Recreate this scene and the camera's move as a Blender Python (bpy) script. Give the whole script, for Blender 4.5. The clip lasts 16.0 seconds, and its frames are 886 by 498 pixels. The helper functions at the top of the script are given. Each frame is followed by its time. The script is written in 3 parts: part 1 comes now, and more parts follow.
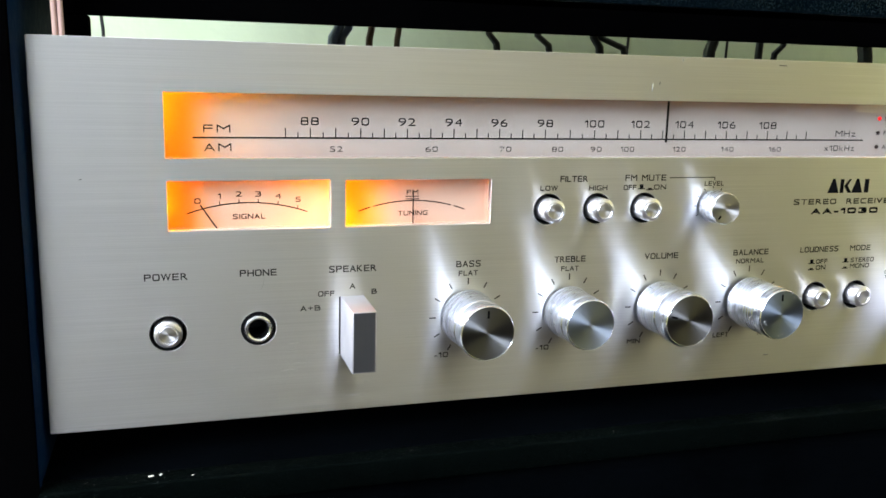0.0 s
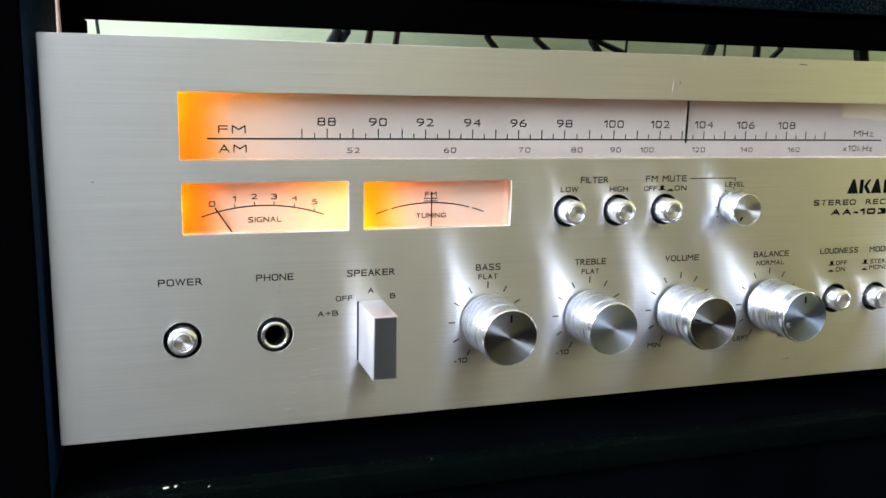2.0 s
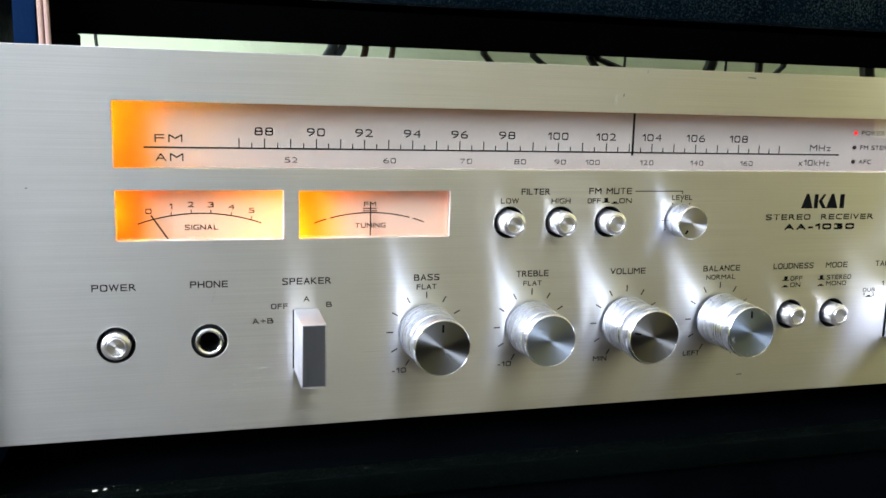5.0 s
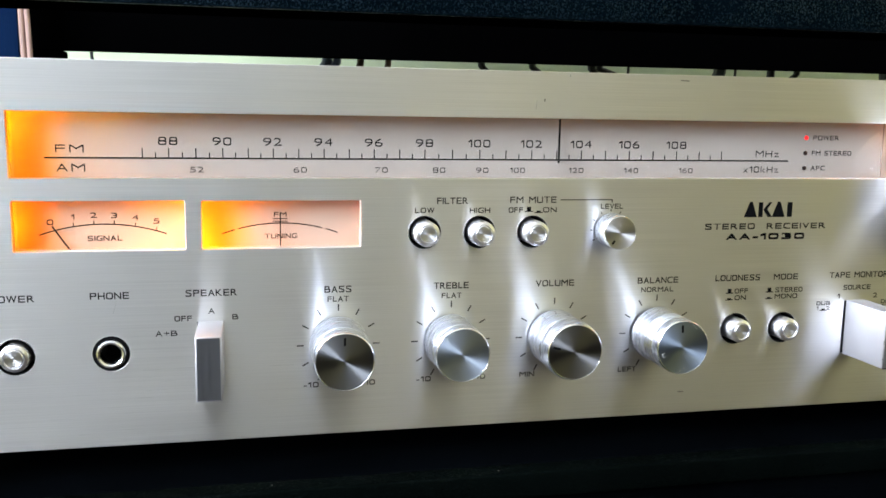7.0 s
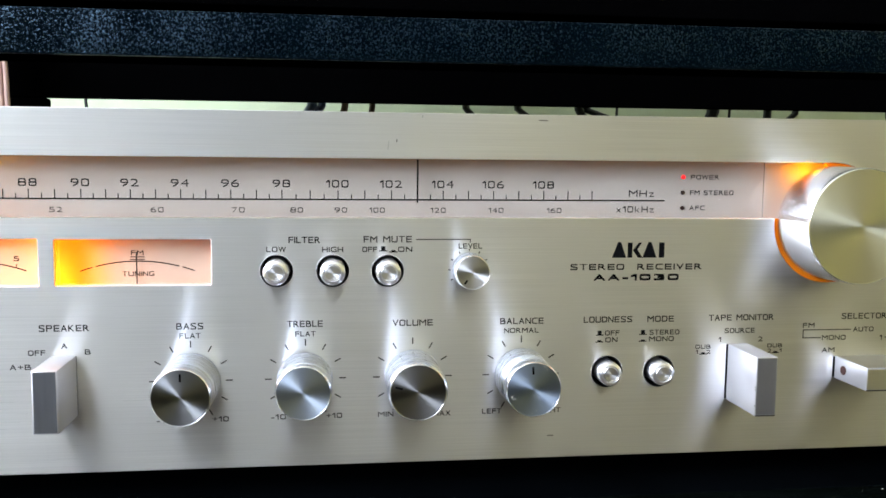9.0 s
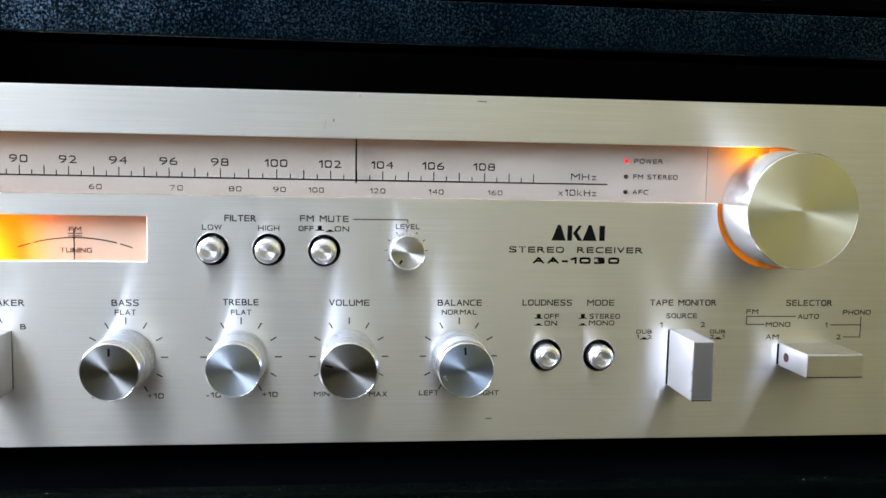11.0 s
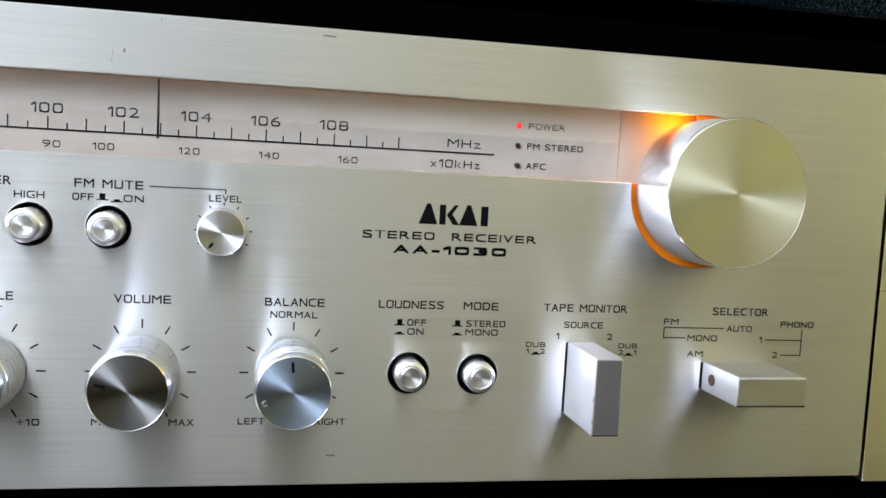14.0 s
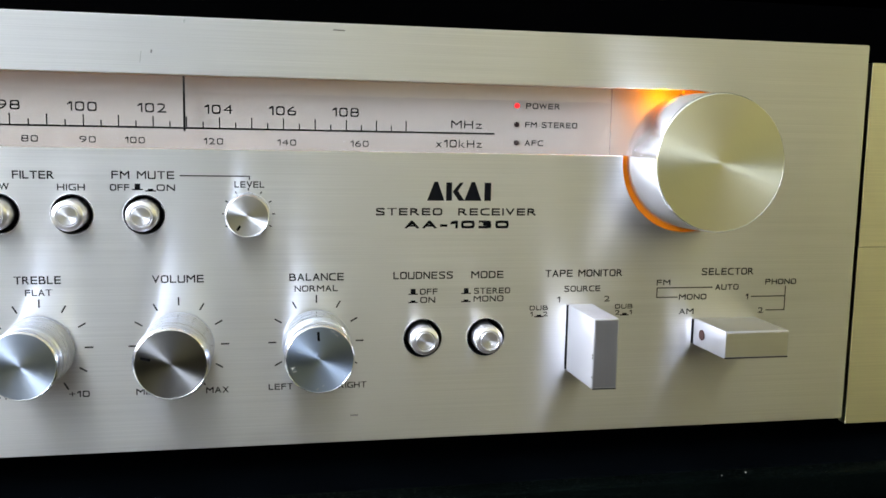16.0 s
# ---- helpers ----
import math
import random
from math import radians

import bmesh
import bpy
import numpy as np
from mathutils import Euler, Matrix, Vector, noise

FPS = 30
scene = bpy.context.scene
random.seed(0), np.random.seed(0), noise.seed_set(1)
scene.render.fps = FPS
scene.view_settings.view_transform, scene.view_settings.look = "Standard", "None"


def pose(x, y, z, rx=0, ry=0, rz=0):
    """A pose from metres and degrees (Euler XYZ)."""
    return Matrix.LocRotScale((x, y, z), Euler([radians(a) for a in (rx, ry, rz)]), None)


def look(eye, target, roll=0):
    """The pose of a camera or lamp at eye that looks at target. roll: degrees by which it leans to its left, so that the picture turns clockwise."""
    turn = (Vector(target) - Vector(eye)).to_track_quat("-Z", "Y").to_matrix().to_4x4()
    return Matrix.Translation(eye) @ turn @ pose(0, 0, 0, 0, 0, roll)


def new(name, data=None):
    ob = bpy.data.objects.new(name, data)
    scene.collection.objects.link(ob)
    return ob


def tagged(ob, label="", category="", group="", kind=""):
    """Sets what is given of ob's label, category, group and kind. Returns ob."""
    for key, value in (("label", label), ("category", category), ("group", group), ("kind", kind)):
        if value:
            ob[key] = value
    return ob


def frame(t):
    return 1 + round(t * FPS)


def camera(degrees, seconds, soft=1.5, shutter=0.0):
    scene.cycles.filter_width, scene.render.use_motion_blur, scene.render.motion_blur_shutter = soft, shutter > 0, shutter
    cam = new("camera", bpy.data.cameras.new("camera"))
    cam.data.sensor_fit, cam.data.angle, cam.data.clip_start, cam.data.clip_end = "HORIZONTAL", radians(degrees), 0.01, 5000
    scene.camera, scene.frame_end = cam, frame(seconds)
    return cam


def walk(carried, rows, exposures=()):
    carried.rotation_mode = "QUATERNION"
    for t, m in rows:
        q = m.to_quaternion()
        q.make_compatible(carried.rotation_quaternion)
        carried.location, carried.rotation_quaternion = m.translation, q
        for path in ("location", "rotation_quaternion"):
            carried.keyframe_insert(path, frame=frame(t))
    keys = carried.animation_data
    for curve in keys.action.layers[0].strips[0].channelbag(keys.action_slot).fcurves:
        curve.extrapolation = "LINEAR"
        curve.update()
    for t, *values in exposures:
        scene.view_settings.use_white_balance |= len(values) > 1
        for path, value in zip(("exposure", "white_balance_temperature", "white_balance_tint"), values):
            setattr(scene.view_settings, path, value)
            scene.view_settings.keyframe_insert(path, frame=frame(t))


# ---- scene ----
cam = camera(53.42, 16.0, soft=1.62)
PATH = [
    (0, (0.0424, -0.2932, 0.1175), (0.1567, 0.0822, 0.0403), 1.45),
    (0.5, (0.0349, -0.2874, 0.1162), (0.1561, 0.0872, 0.0452), 1.15),
    (1, (0.0339, -0.2842, 0.1140), (0.1538, 0.0908, 0.0436), 1.20),
    (1.5, (0.0357, -0.2859, 0.1139), (0.1513, 0.0904, 0.0427), 1.05),
    (2, (0.0334, -0.2836, 0.1143), (0.1537, 0.0907, 0.0407), 1.27),
    (2.5, (0.0394, -0.2845, 0.1124), (0.1585, 0.0907, 0.0417), 0.93),
    (3, (0.0387, -0.2838, 0.1139), (0.1561, 0.0910, 0.0383), 1.25),
    (3.2, (0.0384, -0.2834, 0.1136), (0.1585, 0.0913, 0.0417), 1.20),
    (5.3, (0.0696, -0.2952, 0.1125), (0.1754, 0.0853, 0.0488), 1.51),
    (5.5, (0.0734, -0.2936, 0.1101), (0.1808, 0.0870, 0.0502), 1.54),
    (6, (0.0927, -0.2961, 0.1131), (0.1905, 0.0866, 0.0500), 1.29),
    (6.5, (0.1038, -0.2962, 0.1118), (0.1976, 0.0881, 0.0527), 0.93),
    (7, (0.1144, -0.2974, 0.1104), (0.1971, 0.0894, 0.0511), 0.85),
    (7.5, (0.1340, -0.2991, 0.1108), (0.2064, 0.0908, 0.0586), 1.04),
    (8, (0.1520, -0.3016, 0.1100), (0.2199, 0.0896, 0.0617), 0.90),
    (8.5, (0.1737, -0.3088, 0.1120), (0.2336, 0.0845, 0.0703), 0.76),
    (9, (0.1912, -0.3119, 0.1105), (0.2407, 0.0829, 0.0698), 0.54),
    (9.2, (0.1927, -0.3116, 0.1141), (0.2500, 0.0814, 0.0669), 0.88),
    (11.5, (0.2223, -0.3159, 0.1010), (0.2629, 0.0802, 0.0630), 1.14),
    (12, (0.2221, -0.3103, 0.1048), (0.2700, 0.0846, 0.0628), 1.33),
    (12.5, (0.2317, -0.2991, 0.1053), (0.2867, 0.0945, 0.0610), 2.17),
    (13, (0.2390, -0.2747, 0.0930), (0.3086, 0.1173, 0.0538), 3.10),
    (13.5, (0.2455, -0.2564, 0.0851), (0.3190, 0.1347, 0.0448), 2.99),
    (14, (0.2520, -0.2435, 0.0893), (0.3297, 0.1474, 0.0551), 3.04),
    (14.5, (0.2552, -0.2440, 0.0907), (0.3373, 0.1455, 0.0519), 2.08),
    (15, (0.2532, -0.2458, 0.0880), (0.3337, 0.1436, 0.0449), 1.89),
    (15.5, (0.2581, -0.2491, 0.0875), (0.3371, 0.1406, 0.0452), 1.77),
    (16, (0.2470, -0.2639, 0.0939), (0.3226, 0.1256, 0.0439), 1.03),
]
walk(cam, [(t, look(eye, target, roll)) for t, eye, target, roll in PATH], exposures=[(0.0, 0.0), (16.0, 0.0)])

# ---- light ----
world = bpy.data.worlds.new("daylight")
scene.world = world
world.use_nodes = True
wn, wl = world.node_tree.nodes, world.node_tree.links
sky = wn.new("ShaderNodeTexSky")
sky.sky_type, sky.sun_disc, sky.sun_elevation, sky.sun_rotation = "NISHITA", False, radians(40), radians(-60)
wl.new(sky.outputs[0], wn["Background"].inputs[0])
wn["Background"].inputs[1].default_value = 0.10


def area_lamp(name, eye, target, width, height, watts, colour):
    data = bpy.data.lights.new(name, "AREA")
    data.shape, data.size, data.size_y, data.energy, data.color = "RECTANGLE", width, height, watts, colour
    ob = new(name, data)
    ob.matrix_world = look(eye, target)
    return ob


def bulb(name, x, y, z, watts, colour, radius=0.0012):
    data = bpy.data.lights.new(name, "POINT")
    data.energy, data.color, data.shadow_soft_size = watts, colour, radius
    ob = new(name, data)
    ob.location = (x * 0.001, y * 0.001, z * 0.001)
    return ob


area_lamp("window_light", (-1.58, -1.25, 1.0), (-0.4, -1.2, 1.35), 1.5, 1.25, 226, (0.775, 0.87, 1.0))
bulb("dial_bulb_west", 35.0, 5.6, 105, 0.29, (1.0, 0.45, 0.0))
bulb("dial_bulb_east", 371.0, 4.4, 107.0, 0.015, (1.0, 0.34, 0.0))
area_lamp("dial_strip_lamp", (0.195, 0.0065, 0.1130), (0.195, 0.0066, 0.09), 0.310, 0.0015, 0.0042, (1.0, 0.42, 0.04))
bulb("meter_bulb_middle", 94.0, 4.6, 66.4, 0.115, (1.0, 0.36, 0.004))
bulb("meter_bulb_west", 36.2, 4.6, 74.0, 0.036, (1.0, 0.36, 0.0))

# ---- materials ----
S = "ShaderNode"


def material(name, colour, rough=0.5, metal=0.0, grain=(400, 400, 400), vary=0.12, rough_vary=0.1, bump=0.0, aniso=0.0,
             tangent=None, turn=0.0, radial=None, spec=0.5, coarse=12.0, spun=0.0):
    m = bpy.data.materials.new(name)
    m.use_nodes = True
    n, l = m.node_tree.nodes, m.node_tree.links
    b = n["Principled BSDF"]
    b.inputs["Metallic"].default_value = metal
    b.inputs["Specular IOR Level"].default_value = spec
    co = n.new(S + "TexCoord")
    mp = n.new(S + "Mapping")
    mp.inputs["Scale"].default_value = grain
    l.new(co.outputs["Object"], mp.inputs[0])
    fine = n.new(S + "TexNoise")
    fine.inputs["Scale"].default_value, fine.inputs["Detail"].default_value = 1.0, 4.0
    l.new(mp.outputs[0], fine.inputs["Vector"])
    if spun:
        sx = n.new(S + "SeparateXYZ")
        l.new(co.outputs["Object"], sx.inputs[0])
        flat = n.new(S + "CombineXYZ")
        l.new(sx.outputs[0], flat.inputs[0])
        l.new(sx.outputs[2], flat.inputs[2])
        ln = n.new(S + "VectorMath")
        ln.operation = "LENGTH"
        l.new(flat.outputs[0], ln.inputs[0])
        far = n.new(S + "CombineXYZ")
        l.new(ln.outputs["Value"], far.inputs[0])
        mp2 = n.new(S + "Mapping")
        mp2.inputs["Scale"].default_value = (spun, 1, 1)
        l.new(far.outputs[0], mp2.inputs[0])
        l.new(mp2.outputs[0], fine.inputs["Vector"])
    wide = n.new(S + "TexNoise")
    wide.inputs["Scale"].default_value, wide.inputs["Detail"].default_value = coarse, 3.0
    l.new(co.outputs["Object"], wide.inputs["Vector"])
    add = n.new(S + "Math")
    add.operation = "ADD"
    l.new(fine.outputs["Fac"], add.inputs[0])
    l.new(wide.outputs["Fac"], add.inputs[1])
    ramp = n.new(S + "MapRange")
    ramp.inputs["From Min"].default_value, ramp.inputs["From Max"].default_value = 0.6, 1.4
    ramp.inputs["To Min"].default_value, ramp.inputs["To Max"].default_value = 1 - vary, 1 + vary * 0.6
    l.new(add.outputs[0], ramp.inputs["Value"])
    mix = n.new(S + "VectorMath")
    mix.operation = "SCALE"
    mix.inputs[0].default_value = colour
    l.new(ramp.outputs[0], mix.inputs["Scale"])
    l.new(mix.outputs[0], b.inputs["Base Color"])
    rr = n.new(S + "MapRange")
    rr.inputs["From Min"].default_value, rr.inputs["From Max"].default_value = 0.3, 0.7
    rr.inputs["To Min"].default_value, rr.inputs["To Max"].default_value = rough - rough_vary, rough + rough_vary
    l.new(fine.outputs["Fac"], rr.inputs["Value"])
    l.new(rr.outputs[0], b.inputs["Roughness"])
    if bump:
        bp = n.new(S + "Bump")
        bp.inputs["Strength"].default_value, bp.inputs["Distance"].default_value = 1.0, bump
        l.new(fine.outputs["Fac"], bp.inputs["Height"])
        l.new(bp.outputs[0], b.inputs["Normal"])
    if aniso:
        b.inputs["Anisotropic"].default_value, b.inputs["Anisotropic Rotation"].default_value = aniso, turn
        if radial:
            tn = n.new(S + "Tangent")
            tn.direction_type, tn.axis = "RADIAL", radial
            l.new(tn.outputs[0], b.inputs["Tangent"])
        else:
            cv = n.new(S + "CombineXYZ")
            for i, v in enumerate(tangent):
                cv.inputs[i].default_value = v
            l.new(cv.outputs[0], b.inputs["Tangent"])
    return m


def glowing(name, colour, strength):
    m = bpy.data.materials.new(name)
    m.use_nodes = True
    b = m.node_tree.nodes["Principled BSDF"]
    b.inputs["Base Color"].default_value = (*colour, 1)
    b.inputs["Emission Color"].default_value = (*colour, 1)
    b.inputs["Emission Strength"].default_value = strength
    return m


def clear(name, tint=(1, 1, 1), rough=0.02):
    m = bpy.data.materials.new(name)
    m.use_nodes = True
    b = m.node_tree.nodes["Principled BSDF"]
    b.inputs["Base Color"].default_value = (*tint, 1)
    b.inputs["Roughness"].default_value, b.inputs["IOR"].default_value = rough, 1.55
    b.inputs["Transmission Weight"].default_value = 1.0
    return m


BRUSHED = material("brushed_aluminium_panel", (0.804, 0.795, 0.790), 0.365, 1.0, (18, 300, 4300), 0.165, 0.07, 0.0000025, 0.95, (0, 0, 1), coarse=9)
CHAMPAGNE = material("champagne_brushed_panel", (0.80, 0.755, 0.58), 0.40, 1.0, (16, 300, 3900), 0.18, 0.08, 0.000003, 0.86, (0, 0, 1), coarse=9)
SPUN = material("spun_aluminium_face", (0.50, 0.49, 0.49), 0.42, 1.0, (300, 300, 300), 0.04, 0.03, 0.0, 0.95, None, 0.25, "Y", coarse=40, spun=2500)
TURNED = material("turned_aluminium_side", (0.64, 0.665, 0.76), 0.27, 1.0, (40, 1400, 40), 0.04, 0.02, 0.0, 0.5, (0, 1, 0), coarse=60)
# knob face colours below carry the room's dark and tinted reflections
SPUN_DARK = material("spun_dark_reflection", (0.160, 0.162, 0.170), 0.42, 1.0, (300, 300, 300), 0.04, 0.03, 0.0, 1.0, None, 0.25, "Y", coarse=40, spun=2500)
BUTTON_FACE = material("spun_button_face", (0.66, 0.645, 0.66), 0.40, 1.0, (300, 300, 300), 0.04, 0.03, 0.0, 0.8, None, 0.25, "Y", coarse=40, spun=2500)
SPUN_BROWN = material("spun_brown_grey_reflection", (0.150, 0.147, 0.150), 0.42, 1.0, (300, 300, 300), 0.04, 0.03, 0.0, 1.0, None, 0.25, "Y", coarse=40, spun=2500)
SPUN_GREY = material("spun_blue_grey_reflection", (0.25, 0.295, 0.37), 0.46, 1.0, (300, 300, 300), 0.05, 0.03, 0.0, 0.86, None, 0.25, "Y", coarse=40, spun=2500)
SPUN_BLUE = material("spun_pale_blue_reflection", (0.32, 0.36, 0.43), 0.46, 1.0, (300, 300, 300), 0.05, 0.03, 0.0, 0.86, None, 0.25, "Y", coarse=40, spun=2500)
SPUN_WARM = material("spun_olive_reflection", (0.76, 0.73, 0.56), 0.34, 1.0, (300, 300, 300), 0.04, 0.03, 0.0, 0.88, None, 0.25, "Y", coarse=40, spun=2500)
SMOOTH_TURNED = material("smooth_turned_side", (0.84, 0.83, 0.88), 0.20, 1.0, (40, 1400, 40), 0.06, 0.03, 0.0, 0.6, (0, 1, 0), coarse=60)
LIP = material("polished_lip", (0.86, 0.86, 0.88), 0.20, 1.0, (400, 400, 400), 0.05, 0.04, coarse=80)
BUTTON = material("button_aluminium", (0.80, 0.785, 0.83), 0.33, 1.0, (40, 1400, 40), 0.06, 0.04, 0.0, 0.3, (0, 1, 0), coarse=60)
SATIN = material("satin_silver", (0.55, 0.54, 0.585), 0.52, 1.0, (200, 900, 900), 0.05, 0.05, coarse=60)
# lever face colours hold reflected pale, olive and dark tones; bodies stay SATIN
LEVER_PALE = material("lever_front_pale_reflection", (0.33, 0.325, 0.37), 0.44, 1.0, (1400, 300, 40), 0.10, 0.05, coarse=60)
LEVER_OLIVE = material("lever_front_olive_reflection", (0.62, 0.60, 0.52), 0.42, 1.0, (40, 300, 1400), 0.10, 0.05, 0.0, 0.8, (0, 0, 1), coarse=60)
LEVER_TOP = material("lever_top_shading", (0.36, 0.335, 0.28), 0.5, 1.0, (40, 1400, 300), 0.10, 0.05, coarse=60)
LEVER_FRONT = material("lever_front_dark_reflection", (0.165, 0.17, 0.19), 0.42, 1.0, (1400, 300, 40), 0.10, 0.05, coarse=60)
INK = material("black_print", (0.0035, 0.0035, 0.004), 0.7, 0, (900, 900, 900), 0.2, coarse=90, spec=0.02)
WELL = material("black_plastic_well", (0.003, 0.003, 0.0035), 0.5, 0, (700, 700, 700), 0.2, coarse=90, spec=0.08)
CASE = material("black_painted_steel", (0.012, 0.012, 0.014), 0.5, 0, (500, 500, 500), 0.2, coarse=30)
DIAL = material("cream_dial_card", (0.225, 0.204, 0.182), 0.7, 0, (600, 600, 600), 0.03, coarse=20, spec=0.15)
# orange of the bulbs' glow put into the housing wall colour
LINING = material("glow_tinted_dial_lining", (0.70, 0.30, 0.05), 0.5, 0, (500, 500, 500), 0.05, coarse=40)


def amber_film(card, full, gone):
    """Bulb glow painted as a film: amber at one place along x, its card's colour at another, in metres."""
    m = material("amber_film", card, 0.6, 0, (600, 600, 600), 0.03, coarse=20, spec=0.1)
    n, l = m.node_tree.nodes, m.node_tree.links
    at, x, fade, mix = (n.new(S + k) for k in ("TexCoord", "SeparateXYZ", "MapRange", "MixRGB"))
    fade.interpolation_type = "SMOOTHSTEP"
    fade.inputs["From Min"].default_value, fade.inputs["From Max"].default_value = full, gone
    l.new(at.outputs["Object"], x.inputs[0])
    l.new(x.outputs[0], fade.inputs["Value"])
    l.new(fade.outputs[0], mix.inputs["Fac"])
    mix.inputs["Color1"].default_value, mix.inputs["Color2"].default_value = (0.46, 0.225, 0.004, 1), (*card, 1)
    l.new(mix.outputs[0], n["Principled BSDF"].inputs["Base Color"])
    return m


# recess colour carries the orange lamp glow round the knob
RECESS = material("glow_tinted_recess", (0.55, 0.24, 0.045), 0.5, 0, (500, 500, 500), 0.05, coarse=40, spec=0.2)
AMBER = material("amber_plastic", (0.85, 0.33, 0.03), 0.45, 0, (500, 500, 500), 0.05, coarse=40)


SIGNAL_CARD = material("signal_meter_card", (0.34, 0.26, 0.19), 0.6, 0, (600, 600, 600), 0.05, coarse=30)
TUNING_CARD = material("tuning_meter_card", (0.34, 0.255, 0.20), 0.6, 0, (600, 600, 600), 0.05, coarse=30)
GLASS = clear("clear_acrylic")
RED = glowing("red_lamp", (1.0, 0.006, 0.012), 1.3)
RED.node_tree.nodes["Principled BSDF"].inputs["Base Color"].default_value = (0.12, 0.004, 0.004, 1)
DARK_LAMP = material("dark_red_lamp", (0.012, 0.006, 0.006), 0.3, 0, (500, 500, 500), 0.1, coarse=50, spec=0.2)
BLACKWOOD = material("black_stained_wood", (0.0007, 0.001, 0.0014), 0.45, 0, (260, 900, 900), 0.5, 0.12, 0.00015, coarse=30, spec=0.001)
VELVET = material("dead_black_paint", (0.0006, 0.0006, 0.0007), 0.9, 0, (400, 400, 400), 0.3, coarse=30, spec=0.0)
# blue in this colour stands in for bluish light on the side panel
NAVY = material("black_wood_blue_light", (0.006, 0.017, 0.046), 0.55, 0, (900, 900, 300), 0.5, 0.1, 0.0002, coarse=30, spec=0.008)
EDGE = material("worn_black_edge", (0.0007, 0.0013, 0.0012), 0.34, 0, (700, 1500, 1500), 0.5, 0.1, 0.0004, coarse=30, spec=0.016)
GRAINED = material("black_textured_rail", (0.0006, 0.0020, 0.0034), 0.30, 0, (1050, 1500, 1700), 0.6, 0.05, 0.00022, coarse=40, spec=0.10)


def flecked(m, low, high, scale, edge):
    """Sparse pale tips, painted as glints, on a rough dark coat."""
    n, l = m.node_tree.nodes, m.node_tree.links
    b = n["Principled BSDF"]
    co = n.new(S + "TexCoord")
    mp = n.new(S + "Mapping")
    mp.inputs["Scale"].default_value = scale
    l.new(co.outputs["Object"], mp.inputs[0])
    nz = n.new(S + "TexNoise")
    nz.inputs["Scale"].default_value, nz.inputs["Detail"].default_value = 1.0, 2.0
    l.new(mp.outputs[0], nz.inputs["Vector"])
    big = n.new(S + "TexNoise")
    big.inputs["Scale"].default_value = 14.0
    l.new(co.outputs["Object"], big.inputs["Vector"])
    ad = n.new(S + "Math")
    ad.operation = "MULTIPLY_ADD"
    ad.inputs[1].default_value = 0.22
    l.new(big.outputs["Fac"], ad.inputs[0])
    l.new(nz.outputs["Fac"], ad.inputs[2])
    cr = n.new(S + "ValToRGB")
    cr.color_ramp.elements[0].position, cr.color_ramp.elements[1].position = edge, edge + 0.13
    cr.color_ramp.elements[0].color, cr.color_ramp.elements[1].color = (*low, 1), (*high, 1)
    l.new(ad.outputs[0], cr.inputs[0])
    l.new(cr.outputs[0], b.inputs["Base Color"])
    return m



def glinting(m, strength, scale, edge, tint):
    """Gloss on the raised slivers of a rough coat alone."""
    n, l = m.node_tree.nodes, m.node_tree.links
    b = n["Principled BSDF"]
    co, mp, nz, wide, add, up = (n.new(S + k) for k in ("TexCoord", "Mapping", "TexNoise", "TexNoise", "Math", "MapRange"))
    mp.inputs["Scale"].default_value = scale
    l.new(co.outputs["Object"], mp.inputs[0])
    nz.inputs["Scale"].default_value, nz.inputs["Detail"].default_value, nz.inputs["Distortion"].default_value = 1.0, 1.0, 0.8
    l.new(mp.outputs[0], nz.inputs["Vector"])
    wide.inputs["Scale"].default_value, wide.inputs["Detail"].default_value = 38.0, 3.0
    l.new(co.outputs["Object"], wide.inputs["Vector"])
    add.operation = "MULTIPLY_ADD"
    add.inputs[1].default_value = 0.35
    l.new(wide.outputs["Fac"], add.inputs[0])
    l.new(nz.outputs["Fac"], add.inputs[2])
    up.inputs["From Min"].default_value, up.inputs["From Max"].default_value = edge, edge + 0.16
    up.inputs["To Min"].default_value, up.inputs["To Max"].default_value = 0.006, strength
    l.new(add.outputs[0], up.inputs["Value"])
    l.new(up.outputs[0], b.inputs["Specular IOR Level"])
    b.inputs["Specular Tint"].default_value = (*tint, 1)


glinting(GRAINED, 0.56, (1500, 1500, 1250), 0.70, (0.40, 0.68, 1.0))
glinting(EDGE, 0.07, (1100, 1500, 1500), 0.76, (0.75, 1.0, 0.95))
flecked(NAVY, (0.003, 0.012, 0.042), (0.014, 0.032, 0.075), (900, 900, 500), 0.80)
# unseen wall; its grey-to-beige fade brightens the panel's reflection towards the right
SOUTH = material("grey_to_beige_reflector", (0.23, 0.235, 0.24), 0.8, 0, (60, 60, 60), 0.05, 0.05, 0.0006, coarse=3)
sn, sl = SOUTH.node_tree.nodes, SOUTH.node_tree.links
s_at, s_x, s_turn, s_mix = (sn.new(S + k) for k in ("TexCoord", "SeparateXYZ", "MapRange", "MixRGB"))
s_turn.interpolation_type = "SMOOTHSTEP"
s_turn.inputs["From Min"].default_value, s_turn.inputs["From Max"].default_value = -0.15, 1.05
sl.new(s_at.outputs["Object"], s_x.inputs[0])
sl.new(s_x.outputs[0], s_turn.inputs["Value"])
sl.new(s_turn.outputs[0], s_mix.inputs["Fac"])
s_mix.inputs["Color1"].default_value, s_mix.inputs["Color2"].default_value = (0.225, 0.23, 0.235, 1), (0.70, 0.62, 0.43, 1)
sl.new(s_mix.outputs[0], sn["Principled BSDF"].inputs["Base Color"])
